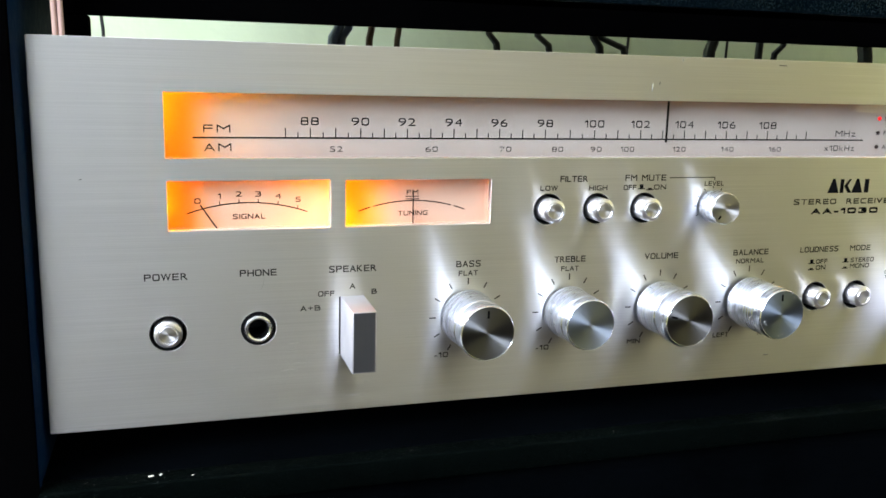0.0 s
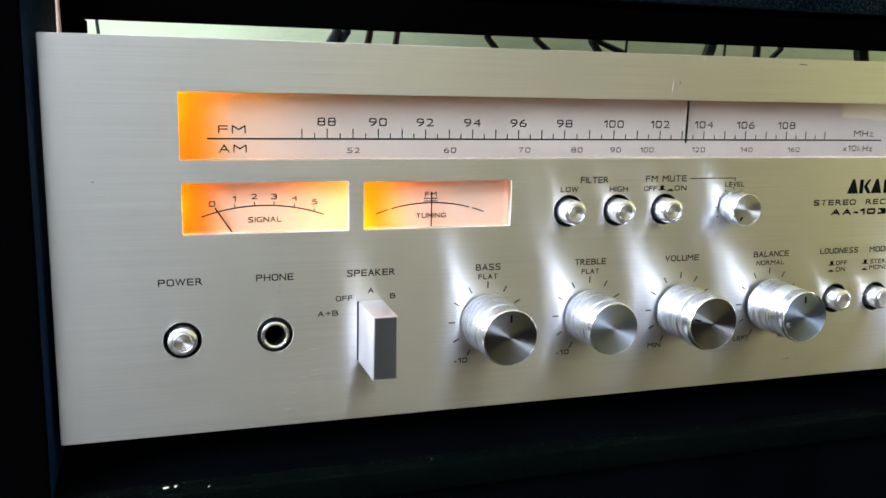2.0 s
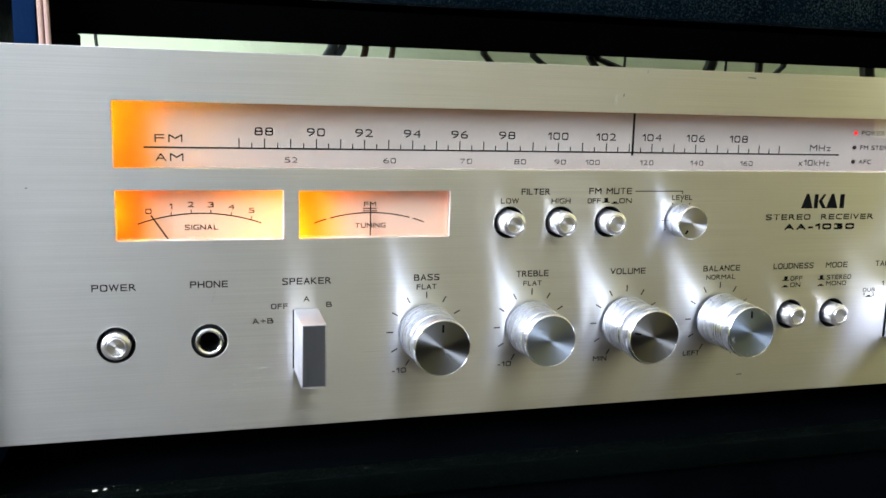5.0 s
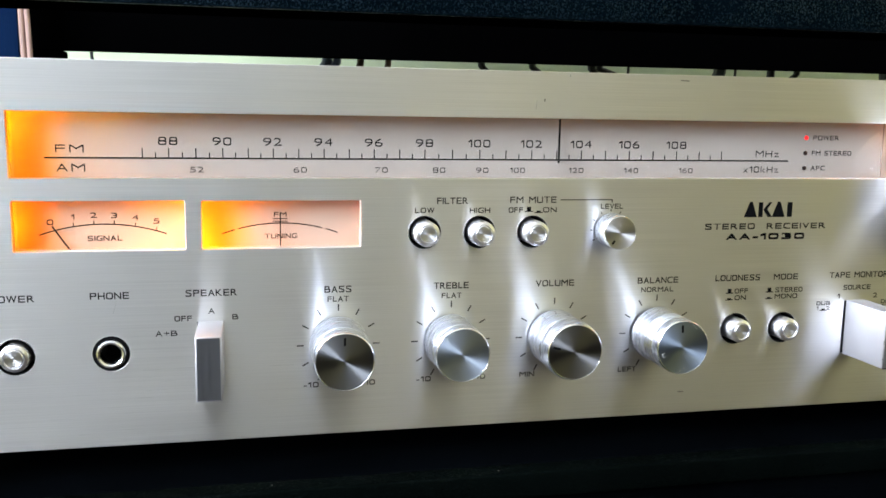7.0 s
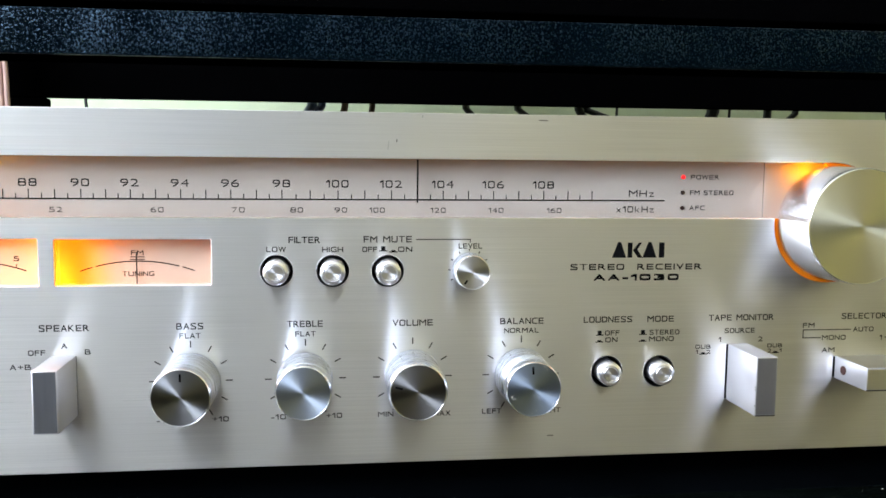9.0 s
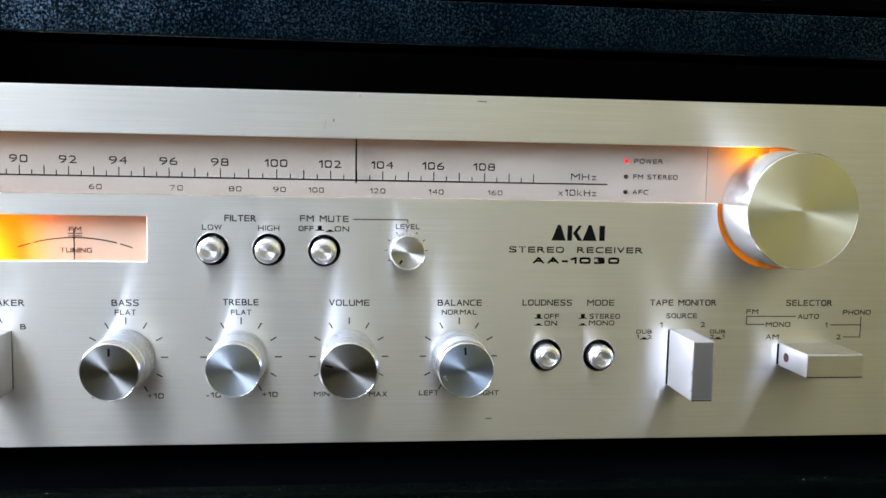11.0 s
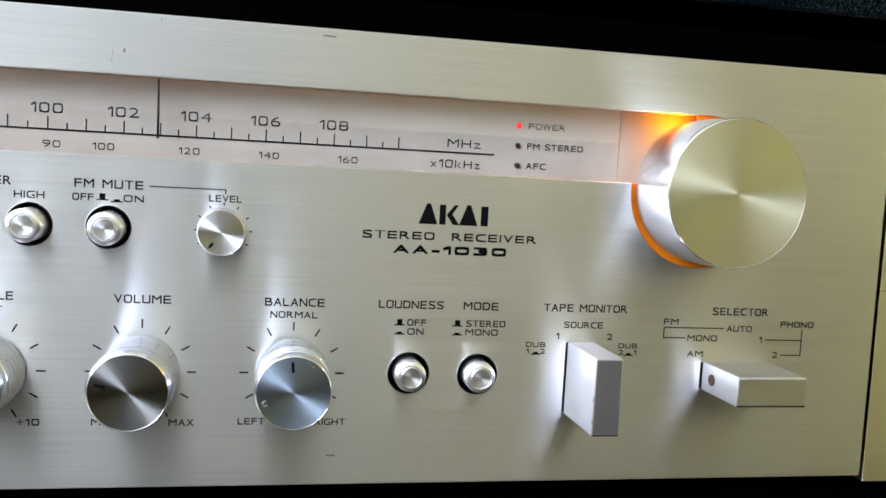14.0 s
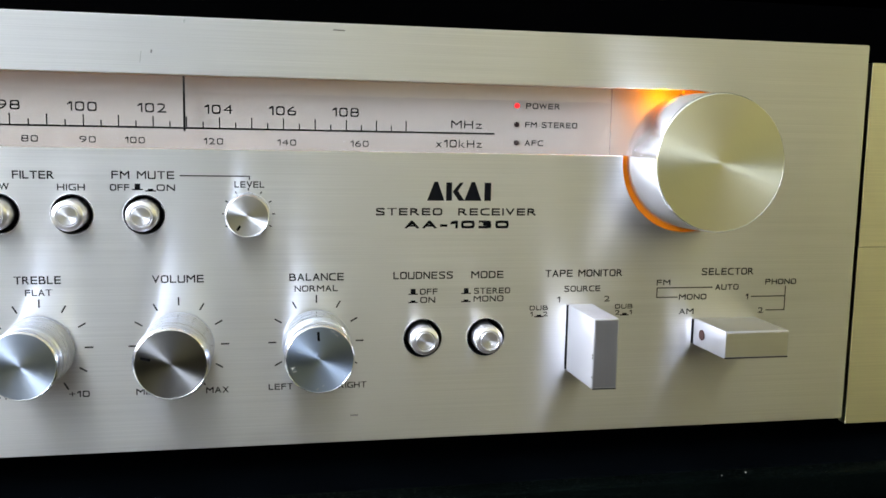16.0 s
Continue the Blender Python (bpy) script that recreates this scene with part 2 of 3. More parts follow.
LOW_DARK = material("dark_reflected_boarding", (0.030, 0.024, 0.020), 0.6, 0, (60, 60, 4), 0.3, 0.1, coarse=5)
ROOM = material("beige_paint", (0.76, 0.68, 0.30), 0.8, 0, (60, 60, 60), 0.05, 0.05, 0.0006, coarse=3)
WALL = material("pale_green_paint", (0.58, 0.66, 0.46), 0.8, 0, (60, 60, 60), 0.05, 0.05, 0.0006, coarse=3)
CEIL = material("white_ceiling_paint", (0.88, 0.85, 0.82), 0.85, 0, (60, 60, 60), 0.04, 0.05, coarse=3)
FLOOR = material("brown_floor_boards", (0.040, 0.027, 0.018), 0.5, 0, (4, 60, 60), 0.3, 0.1, coarse=5)
PINK = material("copper_pink_cable", (0.42, 0.27, 0.24), 0.35, 0, (500, 500, 50), 0.1, coarse=50)
RUBBER = material("black_cable", (0.010, 0.010, 0.011), 0.45, 0, (500, 500, 500), 0.1, coarse=50)
BLUE_CABLE = material("blue_grey_cable", (0.10, 0.13, 0.22), 0.4, 0, (500, 500, 500), 0.1, coarse=50)
BROWN_CABLE = material("brown_cable", (0.10, 0.05, 0.03), 0.4, 0, (500, 500, 500), 0.1, coarse=50)
DUST = material("pale_flake", (0.6, 0.58, 0.52), 0.7, 0, (900, 900, 900), 0.2, coarse=50)
SCRATCH = material("bright_scratch", (0.52, 0.52, 0.50), 0.5, 0, (900, 900, 900), 0.1, coarse=50)
SMUDGE = material("grey_scuff", (0.16, 0.155, 0.14), 0.6, 0, (900, 900, 900), 0.2, coarse=50)

# ---- builders (places in millimetres) ----
PLACE = {}


def root(name, x, y, z, label, category, group="", kind=""):
    ob = new(name)
    ob.empty_display_size = 0.02
    ob.location = (x * 0.001, y * 0.001, z * 0.001)
    PLACE[ob.name] = Matrix.Translation(ob.location)
    return tagged(ob, label, category, group, kind)


def hang(ob, parent, at=(0, 0, 0)):
    m = Matrix.Translation(Vector(at) * 0.001)
    PLACE[ob.name] = m
    ob.matrix_basis = m
    if parent:
        ob.parent = parent
        ob.matrix_parent_inverse = PLACE[parent.name].inverted()
    return ob


def part(name, bm, mat, parent, label="", at=(0, 0, 0), smooth=False):
    """One mesh object of millimetre geometry, placed at 'at'."""
    me = bpy.data.meshes.new(name)
    bmesh.ops.scale(bm, vec=(0.001, 0.001, 0.001), verts=bm.verts)
    bm.to_mesh(me)
    bm.free()
    me.materials.append(mat)
    if smooth:
        me.polygons.foreach_set("use_smooth", [True] * len(me.polygons))
        me.set_sharp_from_angle(angle=radians(28))
    ob = new(name, me)
    hang(ob, parent, at)
    return tagged(ob, label) if label else ob


def box(x0, x1, y0, y1, z0, z1, bevel=0.0, seg=2):
    bm = bmesh.new()
    bmesh.ops.create_cube(bm, size=1)
    bmesh.ops.scale(bm, vec=(x1 - x0, y1 - y0, z1 - z0), verts=bm.verts)
    bmesh.ops.translate(bm, vec=((x0 + x1) / 2, (y0 + y1) / 2, (z0 + z1) / 2), verts=bm.verts)
    if bevel:
        bmesh.ops.bevel(bm, geom=bm.edges[:], offset=bevel, segments=seg, profile=0.5, affect="EDGES")
    return bm


def lathe(profile, seg=72):
    """Revolves (radius, y) about the y axis."""
    bm = bmesh.new()
    rings = []
    for r, y in profile:
        if r < 1e-6:
            rings.append([bm.verts.new((0, y, 0))])
        else:
            rings.append([bm.verts.new((r * math.cos(2 * math.pi * i / seg), y, r * math.sin(2 * math.pi * i / seg))) for i in range(seg)])
    for a, b in zip(rings, rings[1:]):
        for i in range(seg):
            j = (i + 1) % seg
            if len(a) == 1 and len(b) > 1:
                bm.faces.new((a[0], b[i], b[j]))
            elif len(b) == 1 and len(a) > 1:
                bm.faces.new((a[i], b[0], a[j]))
            elif len(a) > 1:
                bm.faces.new((a[i], b[i], b[j], a[j]))
    bmesh.ops.recalc_face_normals(bm, faces=bm.faces[:])
    return bm


def rod(points, radius, seg=10):
    """A round cord through points."""
    bm = bmesh.new()
    pts = [Vector(p) for p in points]
    rings = []
    for i, p in enumerate(pts):
        d = (pts[min(i + 1, len(pts) - 1)] - pts[max(i - 1, 0)]).normalized()
        u = d.cross(Vector((0, 1, 0.13))).normalized()
        v = d.cross(u)
        rings.append([bm.verts.new(p + radius * (u * math.cos(2 * math.pi * k / seg) + v * math.sin(2 * math.pi * k / seg))) for k in range(seg)])
    for a, b in zip(rings, rings[1:]):
        for k in range(seg):
            bm.faces.new((a[k], a[(k + 1) % seg], b[(k + 1) % seg], b[k]))
    bm.faces.new(rings[0])
    bm.faces.new(rings[-1])
    bmesh.ops.recalc_face_normals(bm, faces=bm.faces[:])
    return bm


def stroke(x0, z0, x1, z1, width, y, thick=0.12):
    """A thin printed bar in a panel's plane, its front at y."""
    d = Vector((x1 - x0, 0, z1 - z0))
    s = Vector((-d.z, 0, d.x)).normalized() * width / 2
    bm = bmesh.new()
    a = [Vector((x0, y, z0)) + s, Vector((x0, y, z0)) - s, Vector((x1, y, z1)) - s, Vector((x1, y, z1)) + s]
    front = [bm.verts.new(v) for v in a]
    back = [bm.verts.new(v + Vector((0, thick, 0))) for v in a]
    bm.faces.new(front)
    bm.faces.new(back[::-1])
    for i in range(4):
        bm.faces.new((front[i], back[i], back[(i + 1) % 4], front[(i + 1) % 4]))
    bmesh.ops.recalc_face_normals(bm, faces=bm.faces[:])
    return bm


def curve_mesh(data, name):
    ob = bpy.data.objects.new(name, data)
    scene.collection.objects.link(ob)
    bpy.context.view_layer.update()
    me = bpy.data.meshes.new_from_object(ob.evaluated_get(bpy.context.evaluated_depsgraph_get()))
    bpy.data.objects.remove(ob)
    return me


GLYPHS = {}
NARROW = {"I": 0.15, "1": 0.50, "-": 0.55, "+": 0.85, "M": 1.18, "W": 1.35, " ": 0.55, "z": 0.8, "x": 0.85, "k": 0.85, "F": 0.9, "L": 0.86}


def squared(co, char):
    """Flattens the bowls of a letter towards a rounded square."""
    lo, hi = co.min(0), co.max(0)
    mid = (lo[1] + hi[1]) / 2
    out = co.copy()
    for i, (x, y) in enumerate(co):
        y0, y1 = lo[1], hi[1]
        if char in "S35689B":
            y0, y1 = (mid, hi[1]) if y >= mid else (lo[1], mid)
        elif char in "PR":
            y0, y1 = lo[1] + 0.45 * (hi[1] - lo[1]), hi[1]
            if y < y0:
                continue
        if char == "5" and y >= mid:
            continue
        u, v = 2 * (x - lo[0]) / (hi[0] - lo[0]) - 1, 2 * (y - y0) / (y1 - y0) - 1
        if (char in "DBPR" and u <= 0) or (char in "UJ" and v >= 0) or max(abs(u), abs(v)) < 1e-6:
            continue
        k = (math.hypot(u, v) / max(abs(u), abs(v))) ** 0.56
        u, v = max(-1, min(1, u * k)), max(-1, min(1, v * k))
        out[i] = lo[0] + (u + 1) / 2 * (hi[0] - lo[0]), y0 + (v + 1) / 2 * (y1 - y0)
    return out


def glyph(char):
    """Outline and faces of one character, its height taken from the capitals."""
    if char == "1" and char not in GLYPHS:
        cap, stem = np.ptp(glyph("H")[0][:, 1]), np.ptp(glyph("I")[0][:, 0])
        w = stem * 3.0
        co = np.array(((w - stem, 0), (w, 0), (w, cap), (w - stem * 1.4, cap), (0, cap * 0.80), (0, cap * 0.66), (w - stem, cap * 0.80)))
        GLYPHS[char] = (co, [[0, 1, 2, 6], [2, 3, 4, 6], [4, 5, 6]])
    if char not in GLYPHS:
        cu = bpy.data.curves.new("words", "FONT")
        cu.body, cu.resolution_u = char, 6
        me = curve_mesh(cu, "words")
        co = np.empty(len(me.vertices) * 3)
        me.vertices.foreach_get("co", co)
        co = co.reshape(-1, 3)[:, :2]
        if char in "OCGQ0UJDBPRS35689":
            co = squared(co, char)
        GLYPHS[char] = (co, [list(p.vertices) for p in me.polygons])
    return GLYPHS[char]


def reshaped(f, faces, wx, wz):
    """Moves the outline of flat faces outward by wx and wz, for an even weight of stroke."""
    count = {}
    for p in faces:
        for a, b in zip(p, p[1:] + p[:1]):
            count[(min(a, b), max(a, b))] = count.get((min(a, b), max(a, b)), 0) + 1
    push = np.zeros_like(f)
    for p in faces:
        area = sum(f[a][0] * f[b][1] - f[b][0] * f[a][1] for a, b in zip(p, p[1:] + p[:1]))
        for a, b in zip(p, p[1:] + p[:1]):
            if count[(min(a, b), max(a, b))] == 1:
                d = f[b] - f[a]
                n = np.array((d[1], -d[0])) / max(np.hypot(*d), 1e-9) * (1 if area > 0 else -1)
                push[a] += n
                push[b] += n
    size = np.maximum((push ** 2).sum(1, keepdims=True), 1.0)
    return f + push * 2 / size * np.array((wx, wz))


def lettering(words, x, z, width, height, y, mat, parent, name="printed_label", weight=0.05):
    """Printed words centred at (x, z), fitted to their width and height, in wide square letters of even weight, their front at y."""
    line = 0.150 * height + 1.6 * weight
    cap = np.ptp(glyph("H")[0][:, 1])
    stem, bar = np.ptp(glyph("I")[0][:, 0]), np.ptp(glyph("-")[0][:, 1])
    wide = [NARROW.get(c, 1.0) for c in words]
    gap = 0.2
    unit = width / (sum(wide) + gap * (len(words) - 1))
    verts, polys, left = [], [], -width / 2
    for c, w in zip(words, wide):
        if c != " ":
            co, faces = glyph(c)
            lo, hi = co.min(0), co.max(0)
            sx, sz = w * unit / (hi[0] - lo[0]), height / cap
            f = np.stack(((co[:, 0] - lo[0]) * sx + left, co[:, 1] * sz - height / 2), 1)
            f = reshaped(f, faces, (line - stem * sx) / 2, (line - bar * sz) / 2)
            polys += [[i + len(verts) for i in p] for p in faces]
            verts += [(a * 0.001, 0.0, b * 0.001) for a, b in f.tolist()]
        left += (w + gap) * unit
    me = bpy.data.meshes.new(name)
    me.from_pydata(verts, [], polys)
    me.materials.append(mat)
    ob = new(name, me)
    return hang(ob, parent, (x, y, z))


def arc_points(cx, cz, r, a0, a1, n):
    return [(cx + r * math.sin(radians(a0 + (a1 - a0) * i / n)), cz + r * math.cos(radians(a0 + (a1 - a0) * i / n))) for i in range(n + 1)]


def plate_with_openings(outer, holes, thick, bevel):
    """A flat plate in the xz plane with openings through it and eased edges."""
    cu = bpy.data.curves.new("plate", "CURVE")
    cu.dimensions, cu.fill_mode = "2D", "BOTH"
    cu.bevel_depth, cu.bevel_resolution = bevel * 0.001, 2
    cu.extrude, cu.offset = (thick / 2 - bevel) * 0.001, -bevel * 0.001
    for loop in [outer] + holes:
        sp = cu.splines.new("POLY")
        sp.points.add(len(loop) - 1)
        for p, (x, z) in zip(sp.points, loop):
            p.co = (x * 0.001, z * 0.001, 0, 1)
        sp.use_cyclic_u = True
    me = curve_mesh(cu, "plate")
    bm = bmesh.new()
    bm.from_mesh(me)
    bmesh.ops.remove_doubles(bm, verts=bm.verts, dist=0.00002)
    bm.to_mesh(me)
    bm.free()
    me.transform(Matrix.Translation((0, thick / 2 * 0.001, 0)) @ pose(0, 0, 0, 90, 0, 0))
    return me


def rect(x0, x1, z0, z1, r=0.5):
    out = []
    for cx, cz, a in ((x1 - r, z1 - r, 0), (x1 - r, z0 + r, 90), (x0 + r, z0 + r, 180), (x0 + r, z1 - r, 270)):
        out += arc_points(cx, cz, r, a, a + 90, 4)
    return out


def circle(cx, cz, r, n=48):
    return arc_points(cx, cz, r, 0, 360 * (n - 1) / n, n - 1)


def tray(x0, x1, z0, z1, y0, y1, wall, mat_back, name, parent, label="", west=None, east=None):
    """An open-fronted box: a back and four sides."""
    bm = bmesh.new()
    for b in (box(x0 - wall, x1 + wall, y1, y1 + wall, z0 - wall, z1 + wall), box(x0 - wall, x0, y0, y1, *(west or (z0, z1))), *([] if east else [box(x1, x1 + wall, y0, y1, z0, z1)]),
              box(x0 - wall, x1 + wall, y0, y1, z1, z1 + wall), box(x0 - wall, x1 + wall, y0, y1, z0 - wall, z0)):
        tmp = bpy.data.meshes.new("tmp")
        b.to_mesh(tmp)
        b.free()
        bm.from_mesh(tmp)
        bpy.data.meshes.remove(tmp)
    return part(name, bm, mat_back, parent, label)


def structure(name, bm, mat, label, category):
    return tagged(part(name, bm, mat, None), label, category, "", "structure")


# ---- the room ----
structure("floor", box(-1650, 2650, -2650, 700, -800, -750), FLOOR, "brown boarded floor of the room", "floor")
structure("ceiling", box(-1650, 2650, -2650, 700, 1750, 1800), CEIL, "plain white ceiling over the room", "ceiling")
structure("wall_north", box(-1650, 2650, 620, 700, -750, 1750), WALL, "pale green painted wall behind the black rack", "wall")
# unseen dark boards, added to darken what the panel's lower half reflects
structure("added_dark_south", box(-1570, 2570, -2570, -2545, -750, 220, 4), LOW_DARK, "added unseen dark boarding that darkens the panel's lower reflection", "wall")
structure("added_dark_east", box(2545, 2570, -2545, 620, -750, 20, 4), LOW_DARK, "added unseen dark boarding that darkens the panel's lower reflection", "wall")
structure("wall_east", box(2570, 2650, -2570, 620, -750, 1750), ROOM, "pale beige painted side wall of the room", "wall")


def wall_with_window(name, outer, hole, place, mat, label):
    me = plate_with_openings(outer, [hole], 80, 2)
    me.transform(place)
    me.materials.clear()
    me.materials.append(mat)
    ob = new(name, me)
    PLACE[ob.name] = Matrix()
    tagged(ob, label, "wall", "", "structure")


wall_with_window("wall_west", [(-2570, -750), (-2570, 1750), (620, 1750), (620, -750)], [(-2050, 330), (-2050, 1660), (-450, 1660), (-450, 330)],
                 Matrix.Translation((-1.65, 0, 0)) @ pose(0, 0, 0, 0, 0, 90) @ Matrix.Translation((0, -0.08, 0)), ROOM, "pale beige painted wall with a window opening")
structure("wall_south", box(-1650, 2650, -2650, -2570, -750, 1750), SOUTH, "unseen wall, grey to beige to shape the panel's reflection", "wall")

# ---- the black rack ----
rack = root("rack", 440, 150, -750, "black stained wooden equipment rack with textured rails", "rack")


def board(name, x0, x1, y0, y1, z0, z1, mat=BLACKWOOD, bevel=1.5, label=""):
    return part(name, box(x0, x1, y0, y1, z0, z1, bevel, 3), mat, rack, label, smooth=True)


board("side_panel", -24, -1.9, -14, 80, -750, 420, NAVY)
board("rear_upright", -60, -31, 318, 325, -750, 420, NAVY, label="navy black rear upright")
# front of the same panel, blackened by colour to look shaded
board("shaded_panel_front", -24, -1.8, -17, -14, -750, 420, VELVET, 0.4, "front of the side panel, blackened in colour as shade")
board("side_panel", 905, 927, -16, 350, -750, 420)
board("shelf", -2, 905, -9, 344, -27, -12, bevel=0.8)
board("shelf_edge", -2, 905, -18, -9, -21.5, -12.0, EDGE, 1.2, label="rounded front edge of the black shelf")
board("skirt_rail", -2, 905, -13, -9, -60, -22, bevel=0.8)
board("upper_rail", -2, 905, 7, 40, 145.2, 160.0, VELVET, 0.6)
board("rail_facing", -2, 905, 4, 7, 144.6, 160.0, GRAINED, 0.4, "rough textured black rail facing")
board("upper_shelf", -2, 905, 14, 150, 164, 180, VELVET, 1.0)
board("back_board", -60, 905, 350, 362, 151.3, 420, VELVET)
board("back_post", -60, -10.5, 350, 362, -750, 151, VELVET)
board("back_board", -10.5, 905, 350, 362, -750, -14)

# ---- the receiver ----
receiver = root("stereo_receiver", 220, 150, -12, "vintage silver stereo receiver with orange-lit dial on black shelf", "stereo receiver")

TX, TZ, TR = 378.5, 87.7, 22.85
a_low = math.degrees(math.asin((89.4 - TZ) / TR))
a_top = math.degrees(math.asin((110.4 - TZ) / TR))
# the slot runs into the round opening of the tuning knob
slot = [(38.7, 110.4), (38.7, 89.4)]
steps = 64
start, stop = 180 - a_low, 180 - a_top + 360
slot += [(TX + TR * math.cos(radians(start + (stop - start) * i / steps)), TZ + TR * math.sin(radians(start + (stop - start) * i / steps))) for i in range(steps + 1)]

BUTTONS = [("power_button", 37.7, 31.8, 6.0, 4.6, -2.2), ("filter_button", 171.4, 70.7, 5.75, 4.4, -6.2), ("filter_button", 191.0, 70.6, 5.75, 4.4, -6.2),
           ("mute_button", 210.5, 70.5, 5.75, 4.4, -6.2), ("loudness_button", 292.3, 32.2, 6.0, 4.4, -5.0), ("mode_button", 312.4, 32.0, 6.0, 4.4, -5.0)]
holes = [slot, rect(38.9, 91.5, 66.0, 82.2, 0.4), rect(96.8, 149.0, 66.0, 82.0, 0.4), circle(67.0, 31.8, 5.9)]
holes += [circle(x, z, r) for _, x, z, r, _, _ in BUTTONS]
me = plate_with_openings(rect(0, 440, 0, 126.6, 0.6), holes, 3.0, 0.22)
me.materials.clear()
me.materials.append(BRUSHED)
panel = hang(new("front_panel", me), receiver)
tagged(panel, "brushed aluminium front panel")

part("case", box(8, 432, 14.5, 310, 1, 124, 1.5), CASE, receiver, "black steel case", smooth=True)
for fx in (40, 400):
    for fy in (40, 280):
        part("foot", lathe([(0, 0), (9, 0), (10, 2), (10, 12.6), (0, 12.6)], 24), WELL, receiver, at=(fx, fy, 0)).matrix_basis = Matrix.Translation((fx * 0.001, fy * 0.001, -0.012)) @ pose(0, 0, 0, 90, 0, 0)

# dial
tray(33.0, 367.2, 86.0, 114.0, 3.02, 10.4, 0.8, LINING, "dial_housing", receiver, "dial housing tinted amber for the bulbs' glow", east=True)
dial = part("dial_scale", box(33.2, 403.6, 10.0, 10.38, 86.1, 113.9), DIAL, receiver, "cream dial card with printed frequency scale")
# bulb glow painted as opaque amber that fades into each card
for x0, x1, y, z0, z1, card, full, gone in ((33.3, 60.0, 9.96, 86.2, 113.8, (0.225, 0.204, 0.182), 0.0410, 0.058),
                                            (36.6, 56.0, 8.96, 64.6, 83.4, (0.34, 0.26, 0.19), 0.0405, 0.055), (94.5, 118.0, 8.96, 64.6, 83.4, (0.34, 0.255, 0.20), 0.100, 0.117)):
    part("amber_film", box(x0, x1, y, y + 0.03, z0, z1), amber_film(card, full, gone), receiver, "amber glow painted over the lit end of the card")
tray(368.2, 404.0, 62.0, 114.0, 3.02, 11.0, 0.6, RECESS, "knob_recess", receiver, "recess coloured amber for the glow round the tuning knob", west=(62.0, 85.0))
# block added to show the glow's orange below the slot
part("glow_block", box(352.0, 367.6, 6.0, 10.8, 62.0, 85.1), AMBER, receiver, "amber block added for the glow beside the tuning knob")
ring_mat = bpy.data.materials.new("translucent_amber")
ring_mat.use_nodes = True
rn, rl = ring_mat.node_tree.nodes, ring_mat.node_tree.links
rn.remove(rn["Principled BSDF"])
dif, tra, mixed = rn.new(S + "BsdfDiffuse"), rn.new(S + "BsdfTranslucent"), rn.new(S + "MixShader")
dif.inputs[0].default_value = tra.inputs[0].default_value = (0.72, 0.21, 0.01, 1)
mixed.inputs[0].default_value = 0.4
rl.new(dif.outputs[0], mixed.inputs[1])
rl.new(tra.outputs[0], mixed.inputs[2])
rl.new(mixed.outputs[0], rn["Material Output"].inputs[0])


def ring_sector(r0, r1, y0, y1, a0, a1, n=72):
    """Part of a flat ring about the y axis, closed at both ends."""
    bm = bmesh.new()
    rows = []
    for i in range(n + 1):
        a = radians(a0 + (a1 - a0) * i / n)
        rows.append([bm.verts.new((r * math.cos(a), y, r * math.sin(a))) for r, y in ((r0, y0), (r1, y0), (r1, y1), (r0, y1))])
    for p, q in zip(rows, rows[1:]):
        for k in range(4):
            bm.faces.new((p[k], p[(k + 1) % 4], q[(k + 1) % 4], q[k]))
    bm.faces.new(rows[0])
    bm.faces.new(rows[-1])
    bmesh.ops.recalc_face_normals(bm, faces=bm.faces[:])
    return bm


part("amber_ring", ring_sector(19.2, 22.7, 1.1, 2.6, 180 - a_low, 180 - a_top + 360), ring_mat, receiver, "glowing amber ring round the tuning knob", at=(TX, 0, TZ), smooth=True)
glass = part("dial_glass", box(34, 352.5, 3.3, 4.3, 87, 113, 0.1), GLASS, receiver, "clear acrylic dial window")
glass.visible_shadow = False
part("dial_pointer", box(221.3, 221.9, 6.4, 7.0, 94.6, 113.8), INK, receiver, "black tuning pointer")

YD = 9.9
part("scale_line", stroke(47.4, 95.5, 316.1, 95.5, 0.55, YD), INK, dial)
FM_MHZ = [87, 88, 90, 92, 94, 96, 98, 100, 102, 104, 106, 108, 110]
FM_X = [77.8, 86.2, 103.7, 120.4, 137.6, 155.0, 173.0, 193.0, 212.4, 231.4, 250.2, 269.2, 287.7]
for k in range(47):
    f = 87 + k * 0.5
    x = float(np.interp(f, FM_MHZ, FM_X))
    part("tick_mark", stroke(x, 95.6, x, 98.9 if k % 2 == 0 else 97.4, 0.34, YD), INK, dial)
for f, x in zip(FM_MHZ, FM_X):
    if f not in (87, 110):
        lettering(str(f), x - 0.2, 101.2, 8.2 if f > 99 else 6.4, 2.6, YD, INK, dial, "printed_number", 0.03)
for f, x in zip((52, 60, 70, 80, 90, 100, 120, 140, 160), (95.1, 129.4, 157.5, 178.2, 194.0, 207.2, 229.6, 251.2, 273.3)):
    lettering(str(f), x, 91.7, 5.7 if f > 99 else 4.7, 1.8, YD, INK, dial, "printed_number", 0.008)
lettering("FM", 55.2, 98.5, 9.2, 2.5, YD, INK, dial, weight=0.03)
lettering("AM", 55.4, 92.3, 9.2, 2.5, YD, INK, dial, weight=0.03)
lettering("MHz", 307.0, 98.2, 10.2, 2.4, YD, INK, dial, weight=0.02)
lettering("x10kHz", 304.6, 92.2, 15.0, 2.3, YD, INK, dial, weight=0.02)
